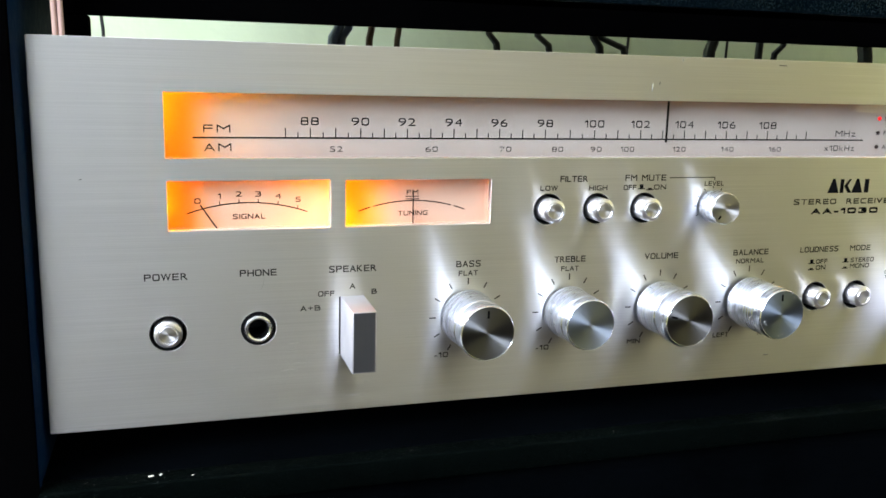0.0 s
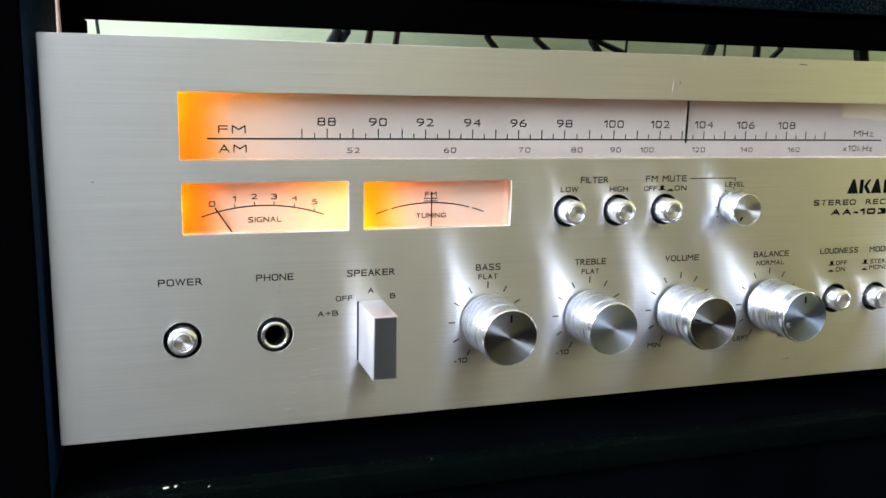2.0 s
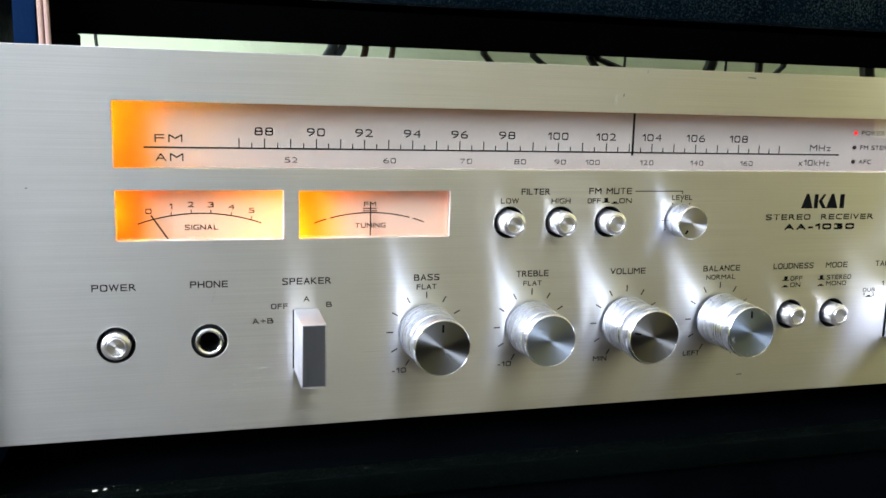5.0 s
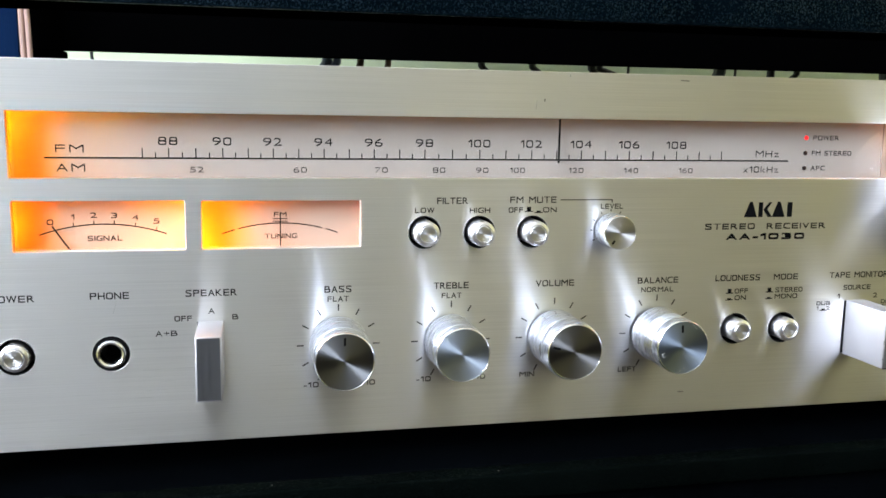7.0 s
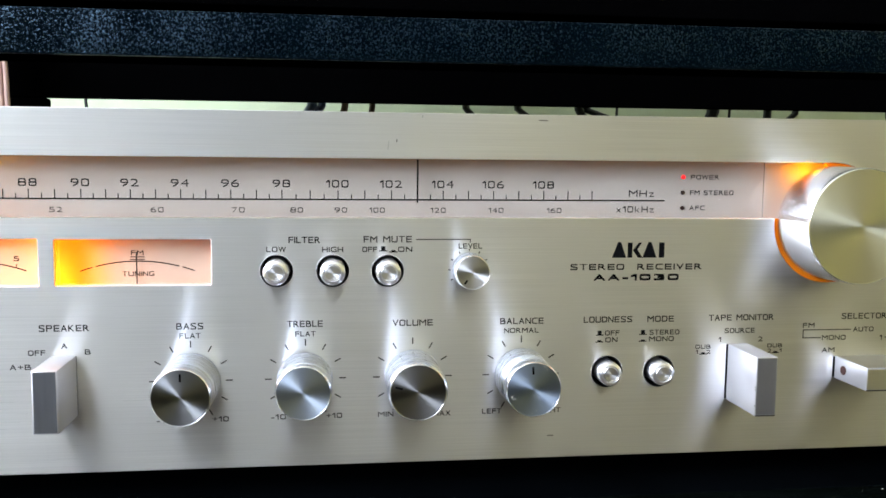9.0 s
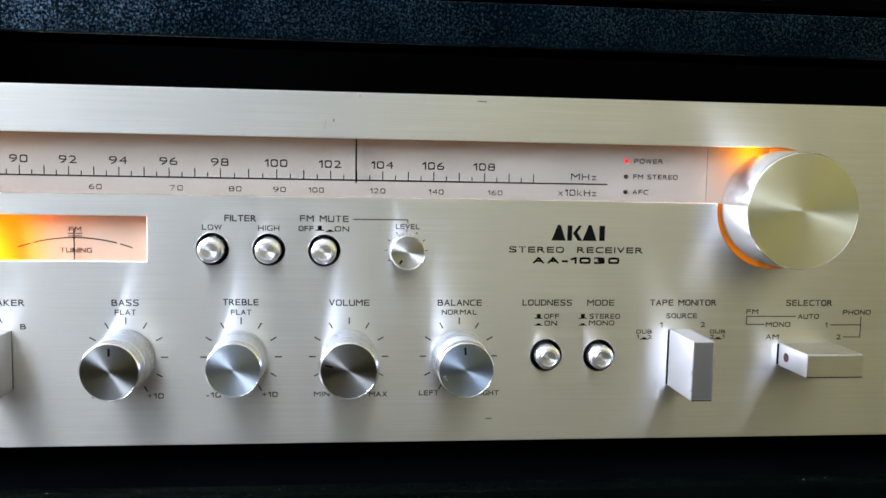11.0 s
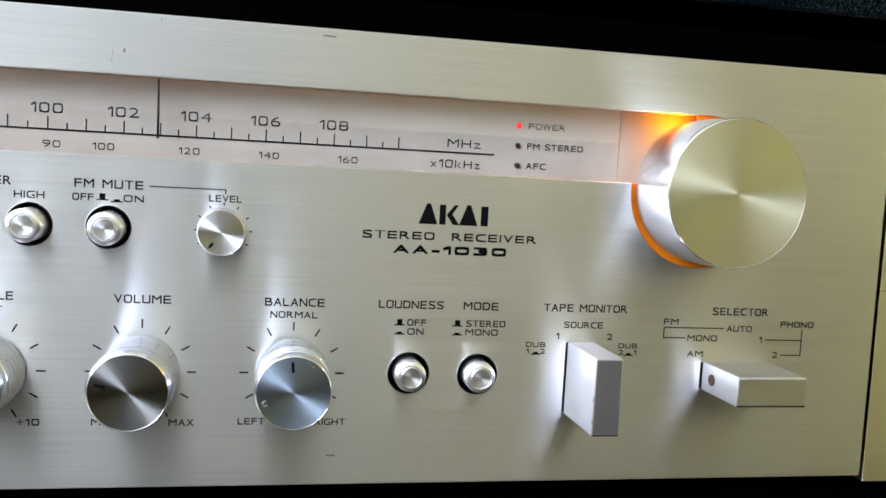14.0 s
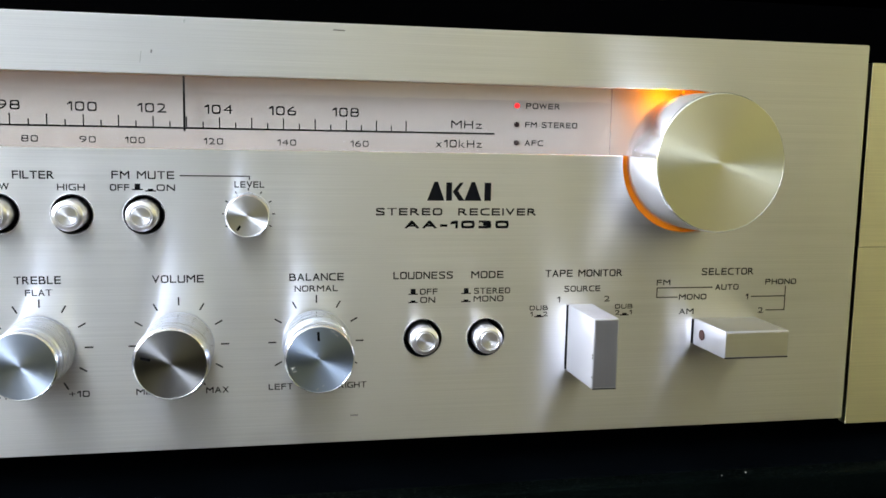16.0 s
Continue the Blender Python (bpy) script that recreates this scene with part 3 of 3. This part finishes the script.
for words, x0, x1, z in (("POWER", 326.1, 337.5, 104.5), ("FM STEREO", 326.0, 343.4, 98.6), ("AFC", 326.0, 332.2, 92.8)):
    lettering(words, (x0 + x1) / 2, z, x1 - x0, 1.7, YD, INK, dial)
    part("indicator_lamp", lathe([(0.85, 0.4), (0.85, -0.2), (0.65, -0.5), (0.35, -0.65), (0, -0.7)], 20), RED if words == "POWER" else DARK_LAMP, dial,
         "glowing red indicator" if words == "POWER" else "unlit dark red indicator", at=(323.2, YD, z), smooth=True)


def meter(name, x0, x1, label, card):
    face = part(name + "_face", box(x0 - 2.4, x1 + 2.4, 9.0, 9.38, 64.5, 83.5), card, receiver, label)
    pane = part(name + "_glass", box(x0 - 1, x1 + 1, 3.2, 3.9, 65, 83, 0.1), GLASS, receiver, "clear meter window")
    pane.visible_shadow = False
    return face


YM = 8.9
tray(34.0, 152.4, 64.4, 83.6, 3.02, 9.4, 0.4, AMBER, "meter_housing", receiver, "amber housing of both meters")


def meter_arc(face, cx, top, half, drop, gaps=()):
    r = (half * half + drop * drop) / (2 * drop)
    a = math.degrees(math.asin(half / r))
    pts = arc_points(cx, top - r, r, -a, a, 36)
    bm = bmesh.new()
    for i, (p, q) in enumerate(zip(pts, pts[1:])):
        if i in gaps:
            continue
        s = stroke(*p, *q, 0.4, YM)
        tmp = bpy.data.meshes.new("tmp")
        s.to_mesh(tmp)
        s.free()
        bm.from_mesh(tmp)
        bpy.data.meshes.remove(tmp)
    part("scale_arc", bm, INK, face)
    return top - r, r


sig = meter("signal_meter", 38.9, 91.5, "backlit cream signal meter card", SIGNAL_CARD)
cz, r = meter_arc(sig, 64.9, 73.7, 20.0, 3.45)
for k, (x, z) in enumerate(((48.4, 74.5), (55.5, 76.1), (61.9, 76.7), (68.3, 76.6), (75.0, 75.8), (81.7, 74.6))):
    lettering(str(k), x, z, 0.95 if k == 1 else 2.2, 1.7, YM, INK, sig, "printed_number")
    if k:
        zz = cz + math.sqrt(r * r - (x - 64.9) ** 2)
        part("tick_mark", stroke(x - 0.3 * (k - 2.5) * 0.2, zz, x, zz + 1.3, 0.3, YM), INK, sig)
lettering("SIGNAL", 65.2, 69.0, 11.0, 1.7, YM, INK, sig)
part("needle", stroke(54.9, 64.6, 49.2, 73.3, 0.5, 7.6, 0.2), INK, sig, "black needle at rest")
tun = meter("tuning_meter", 96.8, 149.0, "backlit cream tuning meter card", TUNING_CARD)
meter_arc(tun, 122.5, 73.5, 19.6, 3.5, (4, 31))
lettering("FM", 122.4, 76.5, 4.4, 1.6, YM, INK, tun)
for z in (74.6, 75.5):
    part("centre_bar", stroke(119.9, z - 0.5, 124.9, z - 0.5, 0.3, YM), INK, tun)
lettering("TUNING", 122.6, 69.0, 11.0, 1.6, YM, INK, tun)
part("needle", stroke(122.4, 64.6, 122.4, 76.9, 0.4, 7.6, 0.2), INK, tun, "black needle at centre")

# printed words on the panel
YP = -0.06
TITLE, SMALL = 2.15, 1.75
for words, x, z, w, h in (
        ("POWER", 37.6, 50.9, 13.6, TITLE), ("PHONE", 67.2, 51.2, 12.2, TITLE), ("SPEAKER", 99.3, 51.4, 16.6, TITLE), ("A", 99.2, 45.2, 2.0, SMALL),
        ("OFF", 90.1, 42.9, 5.6, SMALL), ("B", 106.9, 43.0, 2.0, SMALL), ("A+B", 84.6, 38.0, 7.0, SMALL),
        ("BASS", 141.4, 51.5, 9.3, TITLE), ("FLAT", 141.4, 48.1, 7.3, SMALL), ("TREBLE", 181.2, 51.8, 12.5, TITLE), ("FLAT", 181.3, 48.2, 7.2, SMALL),
        ("VOLUME", 219.6, 51.7, 14.6, TITLE), ("BALANCE", 259.7, 51.8, 16.3, TITLE), ("NORMAL", 259.6, 48.3, 12.9, SMALL),
        ("LOUDNESS", 292.2, 51.9, 18.6, TITLE), ("MODE", 312.5, 51.9, 10.4, TITLE), ("OFF", 294.0, 46.8, 5.5, SMALL), ("ON", 293.7, 44.2, 4.7, SMALL),
        ("STEREO", 314.1, 46.8, 11.6, SMALL), ("MONO", 313.0, 44.3, 9.6, SMALL), ("TAPE MONITOR", 344.2, 52.0, 25.8, TITLE), ("SOURCE", 343.8, 47.0, 12.1, SMALL),
        ("1", 336.0, 43.6, 0.9, SMALL), ("2", 352.2, 43.6, 1.9, SMALL), ("DUB", 329.5, 41.0, 6.0, 1.4), ("1", 327.1, 39.0, 0.75, 1.4), ("2", 331.7, 39.0, 1.7, 1.4),
        ("DUB", 358.1, 41.0, 6.0, 1.4), ("2", 356.0, 39.0, 1.7, 1.4), ("1", 360.5, 39.0, 0.75, 1.4),
        ("SELECTOR", 393.9, 52.0, 18.5, TITLE), ("FM", 371.4, 48.6, 4.8, SMALL), ("AUTO", 393.9, 46.8, 8.3, SMALL), ("MONO", 381.9, 43.7, 9.7, SMALL),
        ("AM", 379.9, 38.9, 5.2, SMALL), ("PHONO", 413.3, 48.4, 11.3, SMALL), ("1", 401.3, 43.5, 0.9, SMALL), ("2", 406.6, 38.8, 1.9, SMALL),
        ("FILTER", 181.1, 81.7, 11.0, TITLE), ("LOW", 171.3, 78.4, 6.8, SMALL), ("HIGH", 191.0, 78.3, 7.4, SMALL), ("FM MUTE", 210.5, 81.9, 17.3, TITLE),
        ("OFF", 204.1, 78.3, 5.2, SMALL), ("ON", 216.7, 78.3, 5.1, SMALL), ("LEVEL", 240.2, 79.4, 8.5, SMALL),
        ("MIN", 209.9, 18.2, 5.6, SMALL), ("MAX", 230.3, 18.0, 6.6, SMALL), ("LEFT", 248.9, 18.3, 7.2, SMALL), ("RIGHT", 270.6, 18.1, 8.6, SMALL),
        ("-10", 132.0, 18.0, 5.3, SMALL), ("+10", 151.4, 18.0, 5.7, SMALL), ("-10", 171.6, 18.2, 5.3, SMALL), ("+10", 191.4, 18.2, 5.7, SMALL)):
    lettering(words, x, z, w, h, YP, INK, panel)
lettering("STEREO  RECEIVER", 302.5, 71.5, 50.4, 2.0, YP, INK, panel, weight=0.12)
lettering("AA-1030", 302.6, 67.6, 32.8, 1.9, YP, INK, panel, weight=0.32)


def badge_shape(*corners):
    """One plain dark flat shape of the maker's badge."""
    bm = bmesh.new()
    front = [bm.verts.new((x, YP, z)) for x, z in corners]
    back = [bm.verts.new((x, YP + 0.12, z)) for x, z in corners]
    bm.faces.new(front)
    bm.faces.new(back[::-1])
    for i in range(len(front)):
        j = (i + 1) % len(front)
        bm.faces.new((front[i], back[i], back[j], front[j]))
    bmesh.ops.recalc_face_normals(bm, faces=bm.faces[:])
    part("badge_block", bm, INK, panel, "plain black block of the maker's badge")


for bx in (292.4, 304.0):
    badge_shape((bx + 0.6, 74.9), (bx + 6.0, 74.9), (bx + 3.9, 80.7), (bx + 2.8, 80.7))
badge_shape((298.9, 74.9), (300.7, 74.9), (300.7, 80.5), (298.9, 80.5))
badge_shape((300.9, 77.7), (302.9, 74.9), (304.7, 74.9), (302.6, 77.9), (304.3, 80.5), (303.2, 80.5))
badge_shape((310.9, 74.9), (313.0, 74.9), (313.0, 80.5), (310.9, 80.5))
for x0, z0, x1, z1 in ((220.6, 81.8, 240.2, 81.8), (240.2, 81.9, 240.2, 80.7), (369.3, 46.8, 388.8, 46.8), (369.3, 46.9, 369.3, 43.6), (369.3, 43.7, 376.6, 43.7),
                       (402.8, 43.5, 415.3, 43.5), (415.2, 46.9, 415.2, 38.7), (408.4, 38.8, 415.3, 38.8)):
    part("printed_line", stroke(x0, z0, x1, z1, 0.32, YP), INK, panel)
# small printed button-position marks: raised and pressed
for x, z, up in ((289.1, 46.8, 1), (289.1, 44.2, 0), (305.8, 46.8, 1), (305.8, 44.2, 0), (208.9, 78.5, 1), (212.5, 78.1, 0), (329.6, 38.9, 0), (358.4, 38.9, 0)):
    part("position_mark", stroke(x - 1.5, z - 0.75, x + 1.5, z - 0.75, 0.35, YP), INK, panel)
    part("position_mark", stroke(x, z - 0.8, x, z + (0.9 if up else -0.1), 1.5, YP), INK, panel)


def ring_of_ticks(cx, cz, r0, r1, angles, w):
    for a in angles:
        s, c = math.sin(radians(a)), math.cos(radians(a))
        part("tick_mark", stroke(cx + r0 * s, cz + r0 * c, cx + r1 * s, cz + r1 * c, w, YP), INK, panel)


def knob(name, x, z, style, front, angle, pointer=True, label="", finish=None, scale=1.0):
    if style == "plain":
        prof = [(7.5, -1.0), (10.1, -1.0), (10.25, -1.4), (9.75, -15.0), (9.35, -15.4), (9.35, -16.0), (9.85, -16.4), (9.95, front + 1.6), (9.75, front + 0.7), (9.3, front + 0.05)]
    elif style == "lipped":
        prof = [(7.5, -1.3), (9.9, -1.3), (10.2, -1.8), (9.7, -13.4), (9.3, -13.9), (9.3, -15.0), (10.1, -15.6), (10.3, -16.2), (10.3, front + 1.8), (9.9, front + 0.8), (9.4, front + 0.05)]
    elif style == "ribbed":
        prof = [(7.5, -1.5), (9.9, -1.5), (10.2, -2.0), (9.8, -11.5)]
        y = -12.0
        for _ in range(4):
            prof += [(9.35, y), (9.35, y - 0.5), (9.8, y - 0.75), (9.8, y - 1.2)]
            y -= 1.7
        prof += [(9.85, front + 1.4), (9.7, front + 0.6), (9.3, front + 0.05)]
    elif style == "small":
        prof = [(5.5, -0.8), (6.2, -0.8), (6.3, -1.2), (6.0, front + 0.7), (5.75, front + 0.05)]
    else:
        prof = [(5.0, 9.0), (5.0, 0.9), (20.6, 0.6), (21.3, 0.2), (21.3, -1.0), (20.9, front + 0.9), (20.6, front + 0.2), (20.4, front + 0.05)]
    prof = [(a * scale, b) for a, b in prof]
    body = part(name, lathe(prof, 128 if style == "large" else 96), SMOOTH_TURNED if style == "large" else TURNED, receiver, label, at=(x, 0, z), smooth=True)
    rf = prof[-1][0]
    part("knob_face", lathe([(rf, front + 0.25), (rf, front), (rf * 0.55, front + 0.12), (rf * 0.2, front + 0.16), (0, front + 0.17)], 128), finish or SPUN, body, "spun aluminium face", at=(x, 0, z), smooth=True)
    part("edge_ring", lathe([(rf + 0.42, front + 0.75), (rf + 0.32, front + 0.3), (rf + 0.05, front - 0.02), (rf - 0.12, front + 0.1)], 128), LIP, body, "polished bright edge", at=(x, 0, z), smooth=True)
    if style != "large":
        part("bushing", lathe([(8.0 if style != "small" else 4.8, 0.2), (8.0 if style != "small" else 4.8, -2.4), (0, -2.4)], 32), WELL, body, "black bushing", at=(x, 0, z))
    if pointer:
        s, c = math.sin(radians(angle)), math.cos(radians(angle))
        r0, r1 = rf * 0.58, rf * 0.86
        part("pointer_mark", stroke(x + r0 * s, z + r0 * c, x + r1 * s, z + r1 * c, 0.7, front - 0.05, 0.15), INK, body, "black pointer line")
    return body


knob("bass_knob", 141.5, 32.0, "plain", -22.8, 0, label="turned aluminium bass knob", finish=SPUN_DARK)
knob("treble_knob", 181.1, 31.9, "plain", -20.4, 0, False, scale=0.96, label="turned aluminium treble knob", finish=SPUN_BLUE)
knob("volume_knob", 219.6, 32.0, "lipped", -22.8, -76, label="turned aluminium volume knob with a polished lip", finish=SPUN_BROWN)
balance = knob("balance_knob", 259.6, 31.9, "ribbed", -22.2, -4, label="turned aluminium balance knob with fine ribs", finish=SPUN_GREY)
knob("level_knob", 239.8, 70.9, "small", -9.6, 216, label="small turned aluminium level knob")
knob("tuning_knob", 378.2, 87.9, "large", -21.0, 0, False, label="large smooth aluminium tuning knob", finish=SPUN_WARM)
for kx in (141.5, 181.3, 219.6, 259.6):
    ring_of_ticks(kx, 32.0, 11.9, 14.3, range(-150, 151, 30), 0.42)
ring_of_ticks(239.9, 70.8, 6.8, 7.6, range(-120, 121, 30), 0.36)

for name, x, z, r, rb, front in BUTTONS:
    part("button_well", lathe([(r + 0.3, 3.02), (r - 0.02, 3.02), (r - 0.02, 0.15), (r - 0.25, 0.15), (r - 0.25, 11), (0, 11)], 48), WELL, receiver, "black button well", at=(x, 0, z), smooth=True)
    b = part(name, lathe([(rb - 0.4, 10), (rb, 9), (rb, front + 1.0), (rb - 0.25, front + 0.45), (rb - 0.8, front + 0.1), (rb * 0.72, front), (rb * 0.66, front + 0.3), (rb * 0.60, front + 0.05)], 64),
             BUTTON, receiver, "round aluminium push button", at=(x, 0, z), smooth=True)
    part("button_face", lathe([(rb * 0.60, front + 0.06), (rb * 0.58, front - 0.05), (rb * 0.3, front + 0.1), (0, front + 0.16)], 48), BUTTON_FACE, b, "spun concave face", at=(x, 0, z), smooth=True)

# headphone socket
part("socket_well", lathe([(6.1, 3.02), (5.88, 3.02), (5.88, 0.15), (4.9, 0.15), (4.9, 3.0), (3.2, 3.0), (3.2, 12), (0, 12)], 48), WELL, receiver, "black socket well", at=(67.0, 0, 31.8))
part("socket_ring", lathe([(4.75, 2.8), (4.75, -0.5), (4.5, -1.0), (4.0, -1.15), (3.45, -0.9), (3.25, -0.3), (3.25, 2.8)], 64), LIP, receiver, "bright metal headphone socket ring", at=(67.0, 0, 31.8), smooth=True)


def lever(name, x0, x1, z0, z1, front, label, face=None):
    bm = box(x0, x1, front, -0.5, z0, z1)
    mx, mz = (x0 + x1) / 2, (z0 + z1) / 2
    for v in bm.verts:
        if v.co.y < front + 1:
            v.co.x = mx + (v.co.x - mx) * 0.97
            v.co.z = mz + (v.co.z - mz) * 0.985
    bmesh.ops.bevel(bm, geom=bm.edges[:], offset=0.3, segments=2, profile=0.5, affect="EDGES")
    body = part(name, bm, SATIN, receiver, label, smooth=True)
    part("lever_face", box(x0 + 0.6, x1 - 0.6, front - 0.06, front + 0.2, z0 + 0.6, z1 - 0.6), face or LEVER_FRONT, body, "brushed end face with reflected tone put in its colour")
    part("lever_foot", box(x0 - 0.4, x1 - 0.1, -0.3, 0.3, z0 + 0.3, z1 - 0.3), WELL, body, "black gap under the lever")
    return body


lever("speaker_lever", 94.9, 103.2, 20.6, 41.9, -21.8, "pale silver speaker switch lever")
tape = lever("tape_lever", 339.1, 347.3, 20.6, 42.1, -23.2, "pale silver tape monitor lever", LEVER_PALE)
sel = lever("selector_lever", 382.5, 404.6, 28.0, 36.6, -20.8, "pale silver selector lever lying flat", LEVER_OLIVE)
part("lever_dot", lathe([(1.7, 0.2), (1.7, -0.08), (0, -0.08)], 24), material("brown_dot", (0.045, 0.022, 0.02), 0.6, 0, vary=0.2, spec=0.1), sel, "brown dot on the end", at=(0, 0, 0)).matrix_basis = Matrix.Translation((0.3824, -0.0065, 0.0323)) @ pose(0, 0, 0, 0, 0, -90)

# upper face darkened by colour to dull its reflection of the ceiling
part("lever_top", box(383.1, 404.0, -20.2, -0.9, 36.5, 36.64), LEVER_TOP, sel, "olive grey upper face, darkened in colour to dull its reflection")
part("edge_line", box(383.0, 404.2, -20.9, -20.6, 28.02, 28.42), WELL, sel, "thin black line along the lower edge")
part("edge_line", box(339.6, 346.9, -23.3, -23.0, 20.62, 20.98), WELL, tape, "thin black line along the lower edge")

for z in (24.4, 30.2, 31.1):
    part("nick", box(-0.14, 0.14, -0.16, 0.16, -0.3, 0.3, 0.05, 1), SMUDGE, tape, "small dark nick in the edge", (339.3, -23.1, z))

# scratches, chips and scuffs on the panel
random.seed(4)
for x, z, dx, dz, w, m in ((210.4, 113.5, 0.4, 3.2, 0.2, SCRATCH), (222.6, 124.9, 0.1, 0.9, 0.45, SCRATCH), (68.5, 46.4, 0.7, 3.0, 0.08, SCRATCH), (213.5, 116.2, 0.1, 1.0, 0.4, SMUDGE),
                           (264.5, 124.6, 3.4, -0.1, 0.35, SMUDGE), (12.9, 83.0, 0.8, 0.1, 0.22, SMUDGE), (270.0, 8.4, 2.4, 0.0, 0.4, SMUDGE), (68.0, 45.2, 0.5, 1.3, 0.10, SCRATCH)):
    part("scratch", stroke(x, z, x + dx, z + dz, w, YP + 0.02), m, panel)
for _ in range(18):
    x, z = random.uniform(45, 150), random.uniform(3, 28)
    part("scratch", stroke(x, z, x + random.uniform(2.5, 8), z + random.uniform(-0.1, 0.1), random.uniform(0.03, 0.065), YP + 0.02), SCRATCH, panel)
for x, z, dx, dz in ((262.6, 40.1, 0.9, -0.35), (263.9, 39.0, 0.6, -0.6), (251.6, 29.6, 1.1, 0.5), (252.2, 28.6, 1.0, 0.2), (251.9, 29.0, 0.3, 0.9), (258.6, 23.4, 0.5, 0.3), (260.4, 24.2, 0.2, 0.4), (266.2, 26.5, 0.3, 0.7)):
    part("scratch", stroke(x, z, x + dx, z + dz, 0.10, -22.2 - 0.04, 0.1), SCRATCH, balance)

# ---- the neighbouring silver component ----
deck = root("silver_component", 520, 150, -12, "silver hi-fi component with a seam across its front", "hi-fi component")
part("upper_front", box(446.0, 700, 6, 10, 59.05, 121.6, 0.12, 1), CHAMPAGNE, deck, "brushed champagne silver upper front panel")
part("lower_front", box(446.0, 700, 6.1, 10, -4.2, 58.85, 0.12, 1), CHAMPAGNE, deck, "brushed champagne silver lower front panel")
part("case", box(447, 699, 10, 290, -3.5, 120.5, 1.0), CASE, deck, "black steel case", smooth=True)
for fx in (470, 680):
    for fy in (40, 270):
        part("foot", box(fx - 8, fx + 8, fy - 8, fy + 8, -12, -3.2, 1.0), WELL, deck)


# ---- cables behind the rack ----
def cable(points, radius, mat, label, group="cables behind the rack"):
    ob = part("cable", rod(points, radius), mat, None, label, smooth=True)
    return tagged(ob, label, "cable", group)


for xa, xb, radius, mat, label in (
        (305.7, 312.8, 3.2, RUBBER, "black cable hanging behind the rack"), (351.4, 362.0, 3.2, RUBBER, "black cable hanging at a slant behind the rack"),
        (405.9, 412.0, 3.8, RUBBER, "black cable hanging behind the rack"), (413.8, 435.9, 3.2, RUBBER, "black cable slanting away behind the rack"),
        (529.3, 526.3, 5.6, RUBBER, "thick black cable hanging behind the rack"), (581.0, 580.6, 3.6, RUBBER, "black cable hanging behind the rack"),
        (607.4, 598.6, 3.0, RUBBER, "black cable leaning behind the rack"), (703.6, 705.5, 7.0, RUBBER, "thick black cable hanging behind the rack"),
        (-9.9, -9.1, 1.3, RUBBER, "thin dark cord hanging behind the rack"), (173.9, 169.2, 4.4, BLUE_CABLE, "blue grey cable behind the rack"),
        (182.0, 176.5, 3.4, BLUE_CABLE, "blue grey cable behind the rack"), (201.5, 199.6, 3.0, BROWN_CABLE, "brown cable behind the rack"), (224.8, 223.4, 2.6, BROWN_CABLE, "dark brown cable behind the rack"),
        (440.5, 440.0, 1.2, RUBBER, "thin dark cord hanging behind the rack"), (545.0, 544.6, 1.2, RUBBER, "thin dark cord hanging behind the rack")):
    sl = (xb - xa) / 8.0
    cable([(xa - sl * 22, 452, 330), (xa - sl * 6, 450, 202), (xa, 450, 154.2), (xb, 450, 146.3), (xb + sl * 3, 450, 122), (xb + sl * 8, 452, 40), (xb + sl * 10, 455, -300), (xb + sl * 10, 455, -749)], radius, mat, label)
for dx in (0.0, 3.8):
    cable([(-31 + dx * 0.6, 312, 330), (-28.5 + dx * 0.7, 313, 200), (-28.0 + dx, 313, 163), (-27.6 + dx, 313, 143), (-27 + dx, 314, 60), (-27 + dx, 314, -749)], 1.7, PINK, "pinkish copper loudspeaker cable hanging by the rack", "loudspeaker cable")


# ---- dust on the shelf's front edge ----
def flake(x, y, z, size, turn):
    bm = box(-size, size, -size * 0.6, size * 0.6, 0, size * 0.35, size * 0.1, 1)
    bmesh.ops.rotate(bm, verts=bm.verts, cent=(0, 0, 0), matrix=pose(0, 0, 0, 0, 0, turn).to_3x3())
    ob = part("dust_flake", bm, DUST, None, "", (x, y, z))
    tagged(ob, "pale dust flake lying on the black shelf", "dust flake", "dust flakes on the shelf")


for x, y, size, turn in ((31, -13.0, 0.8, 20), (34, -12.4, 0.6, 70), (44, -15.0, 0.35, 40), (196, -14.2, 0.2, 15), (388, -14.5, 0.25, 30), (397, -13.2, 0.3, 60), (118, -13.0, 0.18, 25)):
    flake(x, y, -12.0, size, turn)
for _ in range(16):
    flake(random.uniform(6, 150), random.uniform(-16, -9.5), -12.0, random.uniform(0.05, 0.11), random.uniform(0, 180))
